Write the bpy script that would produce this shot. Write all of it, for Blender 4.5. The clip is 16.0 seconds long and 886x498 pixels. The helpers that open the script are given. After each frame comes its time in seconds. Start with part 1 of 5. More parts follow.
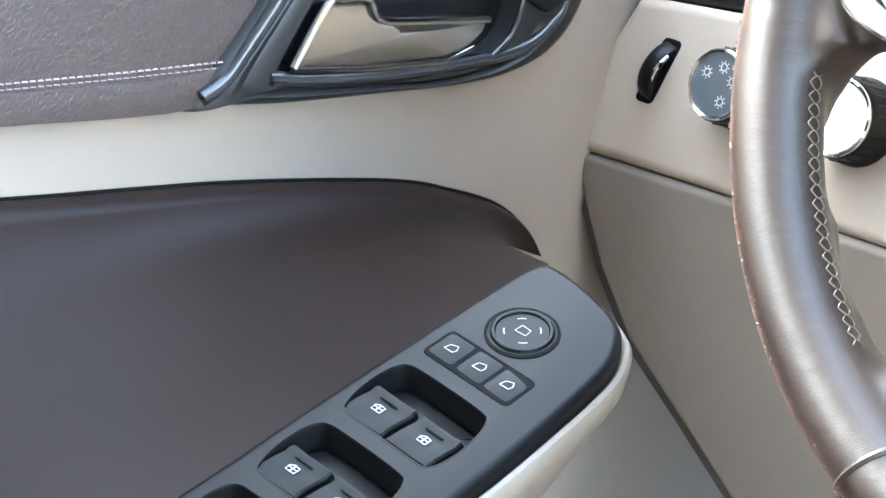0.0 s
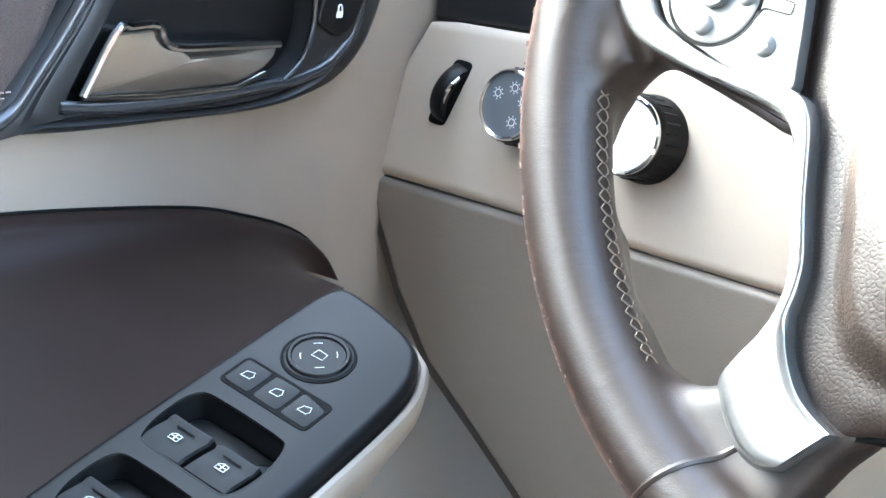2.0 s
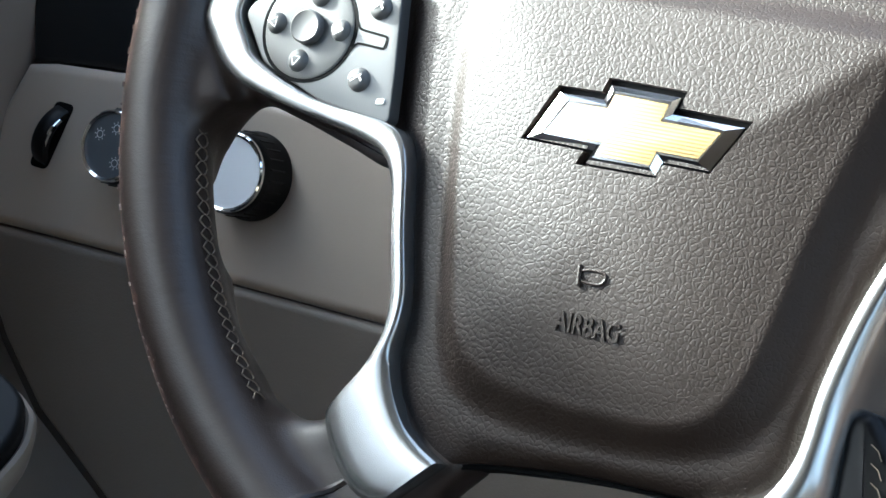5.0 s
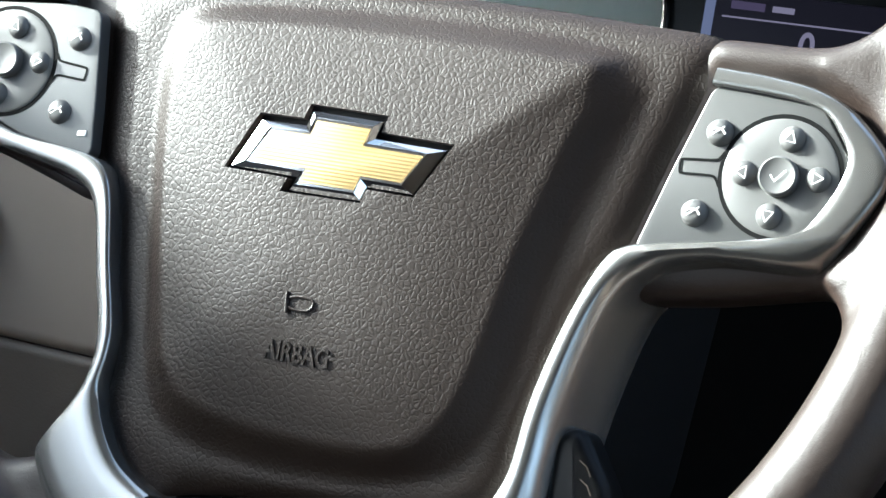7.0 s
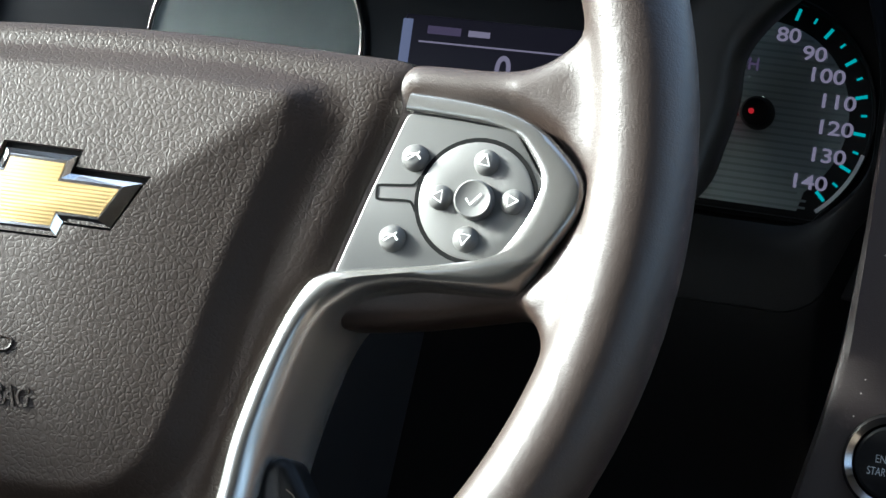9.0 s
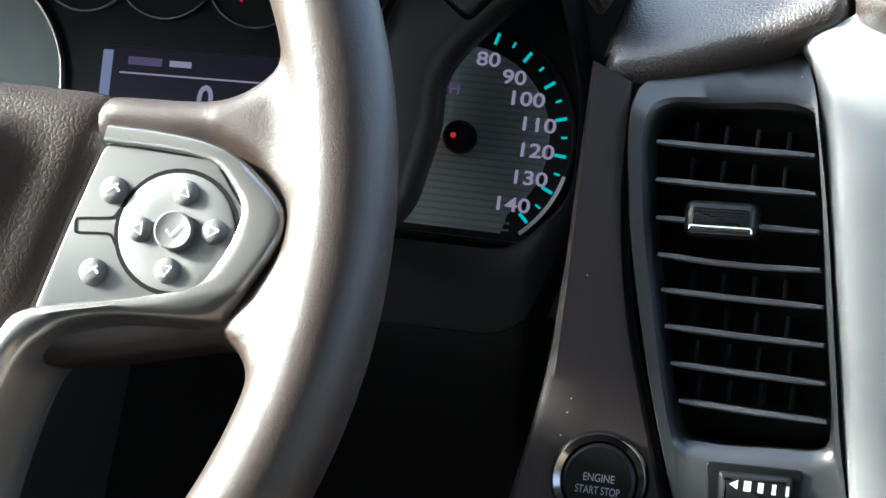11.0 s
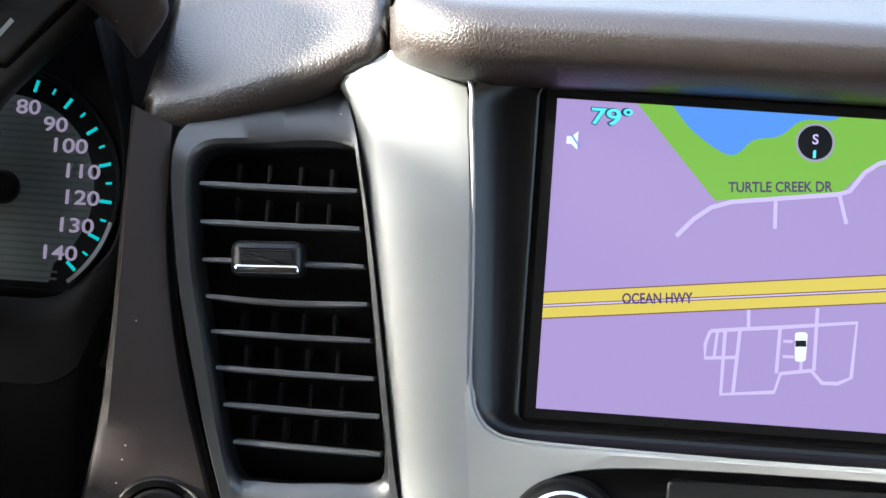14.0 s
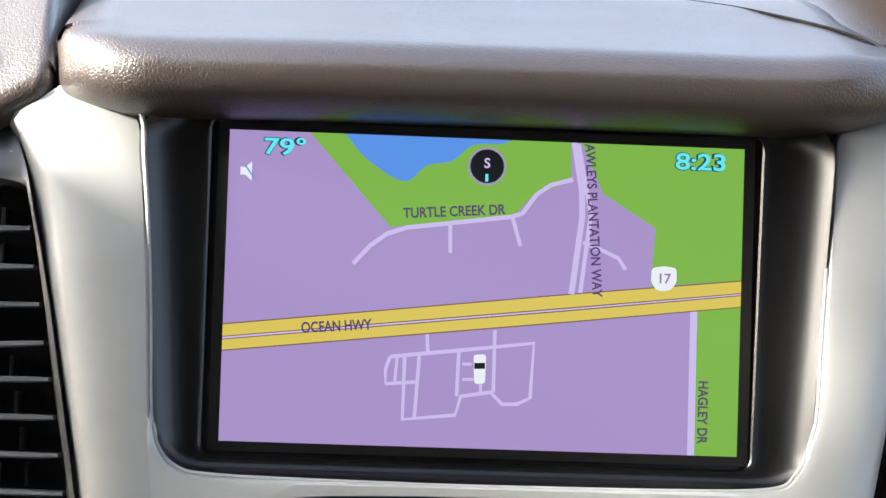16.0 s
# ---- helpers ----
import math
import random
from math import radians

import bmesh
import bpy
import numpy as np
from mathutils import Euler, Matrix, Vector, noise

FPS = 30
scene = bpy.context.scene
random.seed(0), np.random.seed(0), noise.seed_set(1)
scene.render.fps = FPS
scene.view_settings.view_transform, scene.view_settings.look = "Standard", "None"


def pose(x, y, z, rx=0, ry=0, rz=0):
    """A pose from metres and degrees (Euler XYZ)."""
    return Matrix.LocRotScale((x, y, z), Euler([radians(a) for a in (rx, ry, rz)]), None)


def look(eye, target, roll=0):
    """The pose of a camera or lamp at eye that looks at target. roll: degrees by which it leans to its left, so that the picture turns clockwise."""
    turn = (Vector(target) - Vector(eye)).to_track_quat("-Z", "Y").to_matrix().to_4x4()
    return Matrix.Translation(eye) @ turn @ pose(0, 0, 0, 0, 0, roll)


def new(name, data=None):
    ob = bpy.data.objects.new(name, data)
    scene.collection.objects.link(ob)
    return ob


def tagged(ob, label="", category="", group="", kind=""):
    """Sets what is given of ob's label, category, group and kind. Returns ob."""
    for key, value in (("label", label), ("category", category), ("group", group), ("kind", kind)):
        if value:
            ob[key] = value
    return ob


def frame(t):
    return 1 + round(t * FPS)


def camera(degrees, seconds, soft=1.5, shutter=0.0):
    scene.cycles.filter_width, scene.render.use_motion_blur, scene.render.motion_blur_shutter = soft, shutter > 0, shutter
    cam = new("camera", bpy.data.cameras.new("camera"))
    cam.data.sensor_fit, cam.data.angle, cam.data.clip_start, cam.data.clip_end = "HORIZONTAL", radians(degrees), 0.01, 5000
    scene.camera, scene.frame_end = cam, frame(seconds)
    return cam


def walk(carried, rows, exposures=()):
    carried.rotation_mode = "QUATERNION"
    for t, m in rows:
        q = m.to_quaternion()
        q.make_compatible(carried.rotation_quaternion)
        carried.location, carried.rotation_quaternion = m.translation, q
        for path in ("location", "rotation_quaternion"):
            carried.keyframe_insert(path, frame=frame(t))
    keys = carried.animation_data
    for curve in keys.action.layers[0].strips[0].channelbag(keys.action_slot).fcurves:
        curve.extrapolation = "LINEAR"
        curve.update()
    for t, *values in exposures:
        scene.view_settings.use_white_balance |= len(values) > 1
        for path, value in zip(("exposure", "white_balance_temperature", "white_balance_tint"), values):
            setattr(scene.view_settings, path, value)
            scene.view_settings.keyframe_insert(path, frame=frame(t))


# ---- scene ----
cam = camera(19.49, 16.0)
walk(cam, [
    (0, pose(-0.0324, 0.0298, 1.4453, 68.878, -0.628, 46.139)),
    (0.5, pose(-0.0317, 0.0305, 1.4454, 69.019, -0.739, 44.851)),
    (1, pose(-0.0312, 0.0310, 1.4455, 69.137, -0.787, 43.840)),
    (1.5, pose(-0.0307, 0.0316, 1.4456, 69.267, -0.844, 42.857)),
    (2, pose(-0.0300, 0.0323, 1.4457, 69.446, -0.919, 41.596)),
    (2.5, pose(-0.0291, 0.0331, 1.4458, 69.616, -1.038, 40.001)),
    (3, pose(-0.0284, 0.0337, 1.4459, 69.707, -1.074, 38.826)),
    (3.2, pose(-0.0282, 0.0338, 1.4459, 69.768, -1.075, 38.471)),
    (5.3, pose(-0.0241, 0.0369, 1.4465, 70.563, -1.859, 31.949)),
    (5.5, pose(-0.0237, 0.0372, 1.4466, 70.640, -1.876, 31.250)),
    (6, pose(-0.0228, 0.0378, 1.4467, 70.819, -1.981, 29.798)),
    (6.5, pose(-0.0218, 0.0384, 1.4468, 71.009, -2.095, 28.391)),
    (7, pose(-0.0207, 0.0390, 1.4470, 71.213, -2.180, 26.655)),
    (7.5, pose(-0.0196, 0.0396, 1.4472, 71.415, -2.252, 25.090)),
    (8, pose(-0.0185, 0.0401, 1.4473, 71.636, -2.338, 23.479)),
    (8.5, pose(-0.0173, 0.0407, 1.4475, 71.858, -2.417, 21.706)),
    (9, pose(-0.0161, 0.0411, 1.4477, 72.069, -2.470, 20.139)),
    (9.2, pose(-0.0156, 0.0413, 1.4477, 72.170, -2.572, 19.463)),
    (11.3, pose(-0.0107, 0.0429, 1.4484, 73.090, -2.870, 12.752)),
    (11.5, pose(-0.0102, 0.0430, 1.4485, 73.182, -2.882, 12.067)),
    (12, pose(-0.0090, 0.0433, 1.4487, 73.411, -2.929, 10.372)),
    (12.5, pose(-0.0080, 0.0435, 1.4488, 73.592, -2.943, 9.057)),
    (13, pose(-0.0068, 0.0437, 1.4490, 73.831, -2.954, 7.470)),
    (13.5, pose(-0.0055, 0.0439, 1.4492, 74.081, -2.993, 5.754)),
    (14, pose(-0.0040, 0.0441, 1.4494, 74.338, -3.045, 3.843)),
    (14.5, pose(-0.0027, 0.0442, 1.4496, 74.583, -3.040, 2.107)),
    (15, pose(-0.0014, 0.0442, 1.4498, 74.819, -3.024, 0.445)),
    (15.5, pose(-0.0001, 0.0443, 1.4500, 75.062, -3.001, -1.323)),
    (16, pose(0.0014, 0.0442, 1.4502, 75.335, -3.008, -3.224)),
], exposures=[(0, 6.2, 5800, -3), (2, 5.9, 5550, -3), (3.2, 4.7, 5400, -3), (5.3, 3.4, 5300, -3), (9, 2.85, 5400, -2), (12, 3.5, 5600, -1), (13.8, 3.55, 5900, 2), (16, 3.3, 6200, 6)])

# ---- light ----
SUN_AZ, SUN_EL = 260.0, 24.0     # compass degrees clockwise from +y, and height
world = bpy.data.worlds.new("world")
scene.world = world
world.use_nodes = True
nt = world.node_tree
sky = nt.nodes.new("ShaderNodeTexSky")
sky.sky_type, sky.sun_disc = "NISHITA", False
sky.air_density, sky.dust_density, sky.ozone_density = 0.65, 6.0, 0.3   # a hazy coast sky
sky.sun_elevation, sky.sun_rotation = radians(SUN_EL), radians(SUN_AZ)
haze = nt.nodes.new("ShaderNodeHueSaturation")
haze.inputs["Saturation"].default_value = 0.75
nt.links.new(sky.outputs[0], haze.inputs["Color"])
nt.links.new(haze.outputs[0], nt.nodes["Background"].inputs[0])
nt.nodes["Background"].inputs[1].default_value = 0.15
sun = new("sun", bpy.data.lights.new("sun", "SUN"))
sun.data.energy, sun.data.angle, sun.data.color = 4.0, radians(5), (1.0, 0.90, 0.77)
SUN_DIR = Vector((math.sin(radians(SUN_AZ)) * math.cos(radians(SUN_EL)), math.cos(radians(SUN_AZ)) * math.cos(radians(SUN_EL)), math.sin(radians(SUN_EL))))
sun.matrix_world = look(SUN_DIR * 20, (0, 0, 0))

# ---- materials ----
def nodes_of(name):
    m = bpy.data.materials.new(name)
    m.use_nodes = True
    t = m.node_tree
    return m, t, t.nodes["Principled BSDF"], t.links.new


def surface(name, base, rough=0.5, metal=0.0, grain=0.0, grain_size=0.0015, fine=0.0, vary=0.15, vary_size=0.04, coat=0.0, spec=0.5):
    """A surface with blotches and roughness changes, and a pebbled or fine-grained relief of real size."""
    m, t, b, link = nodes_of(name)
    tc = t.nodes.new("ShaderNodeTexCoord")
    blot = t.nodes.new("ShaderNodeTexNoise")
    blot.inputs["Scale"].default_value, blot.inputs["Detail"].default_value = 1 / vary_size, 4
    link(tc.outputs["Object"], blot.inputs["Vector"])
    mix = t.nodes.new("ShaderNodeMix")
    mix.data_type = "RGBA"
    mix.inputs["A"].default_value = (*[c * (1 - vary) for c in base], 1)
    mix.inputs["B"].default_value = (*[min(1, c * (1 + vary)) for c in base], 1)
    link(blot.outputs["Fac"], mix.inputs["Factor"])
    link(mix.outputs["Result"], b.inputs["Base Color"])
    rr = t.nodes.new("ShaderNodeMapRange")
    rr.inputs["To Min"].default_value, rr.inputs["To Max"].default_value = rough * 0.88, min(1, rough * 1.12)
    link(blot.outputs["Fac"], rr.inputs["Value"])
    link(rr.outputs["Result"], b.inputs["Roughness"])
    b.inputs["Metallic"].default_value = metal
    b.inputs["Coat Weight"].default_value = coat
    b.inputs["Specular IOR Level"].default_value = spec
    last = None
    if grain:
        # pebbles with a crease round each
        v = t.nodes.new("ShaderNodeTexVoronoi")
        v.feature = "DISTANCE_TO_EDGE"
        v.inputs["Scale"].default_value = 1 / grain_size
        warp = t.nodes.new("ShaderNodeTexNoise")
        warp.inputs["Scale"].default_value = 0.7 / grain_size
        add = t.nodes.new("ShaderNodeVectorMath")
        add.operation = "MULTIPLY_ADD"
        add.inputs[1].default_value = (grain_size * 0.7,) * 3
        link(tc.outputs["Object"], warp.inputs["Vector"])
        link(warp.outputs["Color"], add.inputs[0])
        link(tc.outputs["Object"], add.inputs[2])
        link(add.outputs[0], v.inputs["Vector"])
        bump = t.nodes.new("ShaderNodeBump")
        bump.inputs["Strength"].default_value, bump.inputs["Distance"].default_value = grain, grain_size * 0.12
        lift = t.nodes.new("ShaderNodeMapRange")
        lift.interpolation_type = "SMOOTHSTEP"
        lift.inputs["From Min"].default_value, lift.inputs["From Max"].default_value = 0.0, 0.22
        link(v.outputs["Distance"], lift.inputs["Value"])
        link(lift.outputs["Result"], bump.inputs["Height"])
        last = bump
    if fine:
        n = t.nodes.new("ShaderNodeTexNoise")
        n.inputs["Scale"].default_value, n.inputs["Detail"].default_value = 2200, 3
        link(tc.outputs["Object"], n.inputs["Vector"])
        bump = t.nodes.new("ShaderNodeBump")
        bump.inputs["Strength"].default_value, bump.inputs["Distance"].default_value = fine, 0.0003
        link(n.outputs["Fac"], bump.inputs["Height"])
        if last:
            link(last.outputs[0], bump.inputs["Normal"])
        last = bump
    if last:
        link(last.outputs[0], b.inputs["Normal"])
    return m


GLOW = 0.102   # how bright the lit displays are beside the daylight


def glow(name, colour, strength=1.0):
    """A lit display colour."""
    m, t, b, link = nodes_of(name)
    b.inputs["Base Color"].default_value = (0.002, 0.002, 0.002, 1)
    b.inputs["Roughness"].default_value = 0.35
    b.inputs["Specular IOR Level"].default_value = 0.15
    b.inputs["Emission Color"].default_value = (*colour, 1)
    b.inputs["Emission Strength"].default_value = strength * GLOW
    return m


PAD = surface("pad_leather", (0.0158, 0.0102, 0.0074), 0.47, grain=0.29, grain_size=0.0018, fine=0.04, spec=0.29)
RIM = surface("rim_leather", (0.0205, 0.0128, 0.0092), 0.46, grain=0.15, grain_size=0.0013, fine=0.12, vary=0.3, spec=0.48)


def wear(m, centre, radius, worn):
    """Rubs a leather rim red-brown along its outermost edge, in patches."""
    t = m.node_tree
    b, link = t.nodes["Principled BSDF"], t.links.new
    old = b.inputs["Base Color"].links[0].from_socket
    tc, sub_, sep = t.nodes.new("ShaderNodeTexCoord"), t.nodes.new("ShaderNodeVectorMath"), t.nodes.new("ShaderNodeVectorMath")
    sub_.operation, sep.operation = "SUBTRACT", "MULTIPLY"
    sub_.inputs[1].default_value, sep.inputs[1].default_value = (*centre, 0), (1, 1, 0)
    length, n = t.nodes.new("ShaderNodeVectorMath"), t.nodes.new("ShaderNodeTexNoise")
    length.operation = "LENGTH"
    n.inputs["Scale"].default_value, n.inputs["Detail"].default_value = 160, 5
    link(tc.outputs["Object"], sub_.inputs[0])
    link(sub_.outputs[0], sep.inputs[0])
    link(sep.outputs[0], length.inputs[0])
    link(tc.outputs["Object"], n.inputs["Vector"])
    k, mixn = t.nodes.new("ShaderNodeMath"), t.nodes.new("ShaderNodeMapRange")
    k.operation = "MULTIPLY_ADD"
    k.inputs[1].default_value = 0.010
    link(n.outputs["Fac"], k.inputs[0])
    link(length.outputs["Value"], k.inputs[2])
    mixn.inputs["From Min"].default_value, mixn.inputs["From Max"].default_value = radius + 0.0028, radius + 0.007
    link(k.outputs[0], mixn.inputs["Value"])
    mix = t.nodes.new("ShaderNodeMix")
    mix.data_type = "RGBA"
    mix.inputs["B"].default_value = (*worn, 1)
    link(mixn.outputs["Result"], mix.inputs["Factor"])
    link(old, mix.inputs["A"])
    # small pale nicks within the rubbed edge
    nick, cutoff, both, pale = t.nodes.new("ShaderNodeTexNoise"), t.nodes.new("ShaderNodeMapRange"), t.nodes.new("ShaderNodeMath"), t.nodes.new("ShaderNodeMix")
    nick.inputs["Scale"].default_value, nick.inputs["Detail"].default_value = 420, 1
    cutoff.inputs["From Min"].default_value, cutoff.inputs["From Max"].default_value = 0.66, 0.70
    both.operation, pale.data_type = "MULTIPLY", "RGBA"
    pale.inputs["B"].default_value = (0.45, 0.38, 0.33, 1)
    link(tc.outputs["Object"], nick.inputs["Vector"])
    link(nick.outputs["Fac"], cutoff.inputs["Value"])
    link(cutoff.outputs["Result"], both.inputs[0])
    link(mixn.outputs["Result"], both.inputs[1])
    link(both.outputs[0], pale.inputs["Factor"])
    link(mix.outputs["Result"], pale.inputs["A"])
    link(pale.outputs["Result"], b.inputs["Base Color"])


def wrinkle(m, size, strength):
    """Adds soft creases of the given size under the fine relief."""
    t = m.node_tree
    b, link = t.nodes["Principled BSDF"], t.links.new
    tc, n, bump = t.nodes.new("ShaderNodeTexCoord"), t.nodes.new("ShaderNodeTexNoise"), t.nodes.new("ShaderNodeBump")
    n.inputs["Scale"].default_value, n.inputs["Detail"].default_value, n.inputs["Distortion"].default_value = 1 / size, 4, 1.2
    bump.inputs["Strength"].default_value, bump.inputs["Distance"].default_value = strength, size * 0.08
    link(tc.outputs["Object"], n.inputs["Vector"])
    link(n.outputs["Fac"], bump.inputs["Height"])
    if b.inputs["Normal"].links:
        link(b.inputs["Normal"].links[0].from_socket, bump.inputs["Normal"])
    link(bump.outputs[0], b.inputs["Normal"])


wear(RIM, (0.009, 0.013), 0.1905, (0.13, 0.07, 0.052))
DASH = surface("dash_brown", (0.026, 0.0182, 0.0148), 0.40, grain=0.42, grain_size=0.0016, fine=0.08, spec=1.0, coat=0.1)
# one beige vinyl: the light or shade on each panel is put into its tone
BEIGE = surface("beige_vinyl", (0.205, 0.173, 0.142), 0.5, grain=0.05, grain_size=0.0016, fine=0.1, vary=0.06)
BEIGE_LIT = surface("beige_vinyl_lit", (0.34, 0.283, 0.226), 0.5, grain=0.05, grain_size=0.0016, fine=0.1, vary=0.06)
BEIGE_SHADED = surface("beige_grained_shaded", (0.145, 0.120, 0.094), 0.55, grain=0.16, grain_size=0.0020, fine=0.1, vary=0.06)
BROWN = surface("door_brown", (0.0122, 0.0076, 0.0062), 0.42, grain=0.03, grain_size=0.0014, fine=0.08, vary=0.12, spec=0.085)
BROWN_GRAIN = surface("door_brown_grained", (0.048, 0.036, 0.033), 0.40, grain=0.5, grain_size=0.0026, fine=0.1)
def creases(m, centre, inner, wide, pitch):
    """Short folds across the inner side of the rim, beside its stitching."""
    t = m.node_tree
    b, link = t.nodes["Principled BSDF"], t.links.new
    tc, off, flat_, split = (t.nodes.new("ShaderNode" + k) for k in ("TexCoord", "VectorMath", "VectorMath", "SeparateXYZ"))
    off.operation, flat_.operation = "SUBTRACT", "MULTIPLY"
    off.inputs[1].default_value, flat_.inputs[1].default_value = (*centre, 0), (1, 1, 0)
    length, turn, along, out = (t.nodes.new("ShaderNode" + k) for k in ("VectorMath", "Math", "Math", "Math"))
    length.operation, turn.operation, along.operation, out.operation = "LENGTH", "ARCTAN2", "MULTIPLY", "MULTIPLY"
    along.inputs[1].default_value, out.inputs[1].default_value = inner / pitch, 70
    join, n, mask, high, bump = (t.nodes.new("ShaderNode" + k) for k in ("CombineXYZ", "TexNoise", "MapRange", "Math", "Bump"))
    n.inputs["Scale"].default_value, n.inputs["Detail"].default_value = 1.0, 2
    mask.inputs["From Min"].default_value, mask.inputs["From Max"].default_value = inner + wide, inner + wide * 0.3
    # only on the rim itself, on the side that carries the stitching
    ring, half, spot, both = (t.nodes.new("ShaderNode" + k) for k in ("MapRange", "MapRange", "Math", "Math"))
    ring.inputs["From Min"].default_value, ring.inputs["From Max"].default_value = inner - 0.001, inner + 0.002
    half.inputs["From Min"].default_value, half.inputs["From Max"].default_value = -0.09, -0.12
    high.operation = spot.operation = both.operation = "MULTIPLY"
    bump.inputs["Strength"].default_value, bump.inputs["Distance"].default_value = 0.4, 0.0010
    link(tc.outputs["Object"], off.inputs[0])
    link(off.outputs[0], flat_.inputs[0])
    link(flat_.outputs[0], length.inputs[0])
    link(flat_.outputs[0], split.inputs[0])
    link(split.outputs["Y"], turn.inputs[0])
    link(split.outputs["X"], turn.inputs[1])
    link(turn.outputs[0], along.inputs[0])
    link(length.outputs["Value"], out.inputs[0])
    link(along.outputs[0], join.inputs["X"])
    link(out.outputs[0], join.inputs["Y"])
    link(join.outputs[0], n.inputs["Vector"])
    link(length.outputs["Value"], mask.inputs["Value"])
    link(n.outputs["Fac"], high.inputs[0])
    link(length.outputs["Value"], ring.inputs["Value"])
    link(split.outputs["X"], half.inputs["Value"])
    link(mask.outputs["Result"], spot.inputs[0])
    link(ring.outputs["Result"], spot.inputs[1])
    link(spot.outputs[0], both.inputs[0])
    link(half.outputs["Result"], both.inputs[1])
    link(both.outputs[0], high.inputs[1])
    link(high.outputs[0], bump.inputs["Height"])
    link(b.inputs["Normal"].links[0].from_socket, bump.inputs["Normal"])
    link(bump.outputs[0], b.inputs["Normal"])


wrinkle(RIM, 0.009, 0.25)
creases(RIM, (0.0048, 0.013), 0.1623, 0.016, 0.0035)
wrinkle(BROWN_GRAIN, 0.011, 0.3)
BLACK = surface("black_plastic", (0.003, 0.003, 0.0033), 0.42, fine=0.12, spec=0.2)
HOUSING = surface("housing_black", (0.011, 0.011, 0.0114), 0.42, fine=0.1, spec=0.35)
COWL = surface("cowl_black", (0.0045, 0.0045, 0.0048), 0.45, fine=0.1, spec=0.22)
SATIN_BLACK = surface("satin_black", (0.0075, 0.0078, 0.0083), 0.36, fine=0.06, spec=0.3)
VENT = surface("vent_grey", (0.012, 0.0128, 0.0136), 0.42, fine=0.05, spec=1.0)
SLAT = surface("slat_plastic", (0.085, 0.088, 0.092), 0.30, fine=0.05)
GREY = surface("switch_plate_grey", (0.088, 0.088, 0.086), 0.36, metal=0.45, fine=0.03, vary=0.05)
PLATE = surface("armrest_plate_grey", (0.0040, 0.0042, 0.0045), 0.40, fine=0.03, vary=0.05, spec=0.11)
COLUMN = surface("column_brown", (0.027, 0.021, 0.020), 0.45, grain=0.12, grain_size=0.0012, fine=0.15, spec=0.25)


def specks(m, size, share, colour):
    """Scatters pale dust over a surface."""
    t = m.node_tree
    b, link = t.nodes["Principled BSDF"], t.links.new
    old = b.inputs["Base Color"].links[0].from_socket
    tc, v, pick, mix = t.nodes.new("ShaderNodeTexCoord"), t.nodes.new("ShaderNodeTexVoronoi"), t.nodes.new("ShaderNodeMapRange"), t.nodes.new("ShaderNodeMix")
    v.inputs["Scale"].default_value = 1 / size
    pick.inputs["From Min"].default_value, pick.inputs["From Max"].default_value = share, share * 0.6
    mix.data_type = "RGBA"
    mix.inputs["B"].default_value = (*colour, 1)
    link(tc.outputs["Object"], v.inputs["Vector"])
    link(v.outputs["Distance"], pick.inputs["Value"])
    link(pick.outputs["Result"], mix.inputs["Factor"])
    link(old, mix.inputs["A"])
    link(mix.outputs["Result"], b.inputs["Base Color"])


specks(COLUMN, 0.007, 0.05, (0.35, 0.32, 0.30))
specks(VENT, 0.011, 0.035, (0.3, 0.3, 0.3))
SILVER = surface("satin_silver", (0.36, 0.354, 0.338), 0.26, metal=0.9, fine=0.03, vary=0.03)
STACK_SILVER = surface("satin_silver_paint", (0.285, 0.290, 0.287), 0.46, metal=0.4, fine=0.03, vary=0.03)
CHROME = surface("chrome", (0.8, 0.8, 0.8), 0.10, metal=1.0, vary=0.02)
DARK_METAL = surface("smoked_metal", (0.33, 0.325, 0.315), 0.24, metal=1.0, vary=0.08)
DARK_CHROME = surface("dark_chrome", (0.30, 0.295, 0.29), 0.13, metal=1.0, vary=0.04)
RUBBER = surface("rubber_button", (0.085, 0.084, 0.081), 0.5, fine=0.08, vary=0.06)
GOLD = surface("gold_emblem", (0.31, 0.222, 0.090), 0.6, metal=0.3, vary=0.05, spec=0.25)


def ribbed(m, pitch, depth):
    """Fine level ribs pressed into a face."""
    t = m.node_tree
    b, link = t.nodes["Principled BSDF"], t.links.new
    tc, wave, bump = t.nodes.new("ShaderNodeTexCoord"), t.nodes.new("ShaderNodeTexWave"), t.nodes.new("ShaderNodeBump")
    wave.bands_direction, wave.inputs["Scale"].default_value = "Y", 0.314 / pitch
    bump.inputs["Strength"].default_value, bump.inputs["Distance"].default_value = 0.6, depth
    link(tc.outputs["Object"], wave.inputs["Vector"])
    link(wave.outputs["Fac"], bump.inputs["Height"])
    link(bump.outputs[0], b.inputs["Normal"])


ribbed(GOLD, 0.0011, 0.00012)
THREAD = surface("thread", (0.10, 0.078, 0.057), 0.7, vary=0.2, vary_size=0.004)
THREAD_DARK = surface("thread_mauve", (0.30, 0.24, 0.235), 0.7, vary=0.2, vary_size=0.004)
MARK_DIM = surface("grey_marking", (0.30, 0.31, 0.32), 0.6, vary=0.05)
MARK = surface("white_marking", (0.7, 0.7, 0.7), 0.6, vary=0.02)
GAP = surface("joint_black", (0.004, 0.004, 0.004), 0.8, spec=0.08)
TRIM_DARK = surface("dark_trim", (0.14, 0.113, 0.09), 0.8, fine=0.2)
SHELL = surface("headliner", (0.20, 0.177, 0.150), 0.9, fine=0.3)
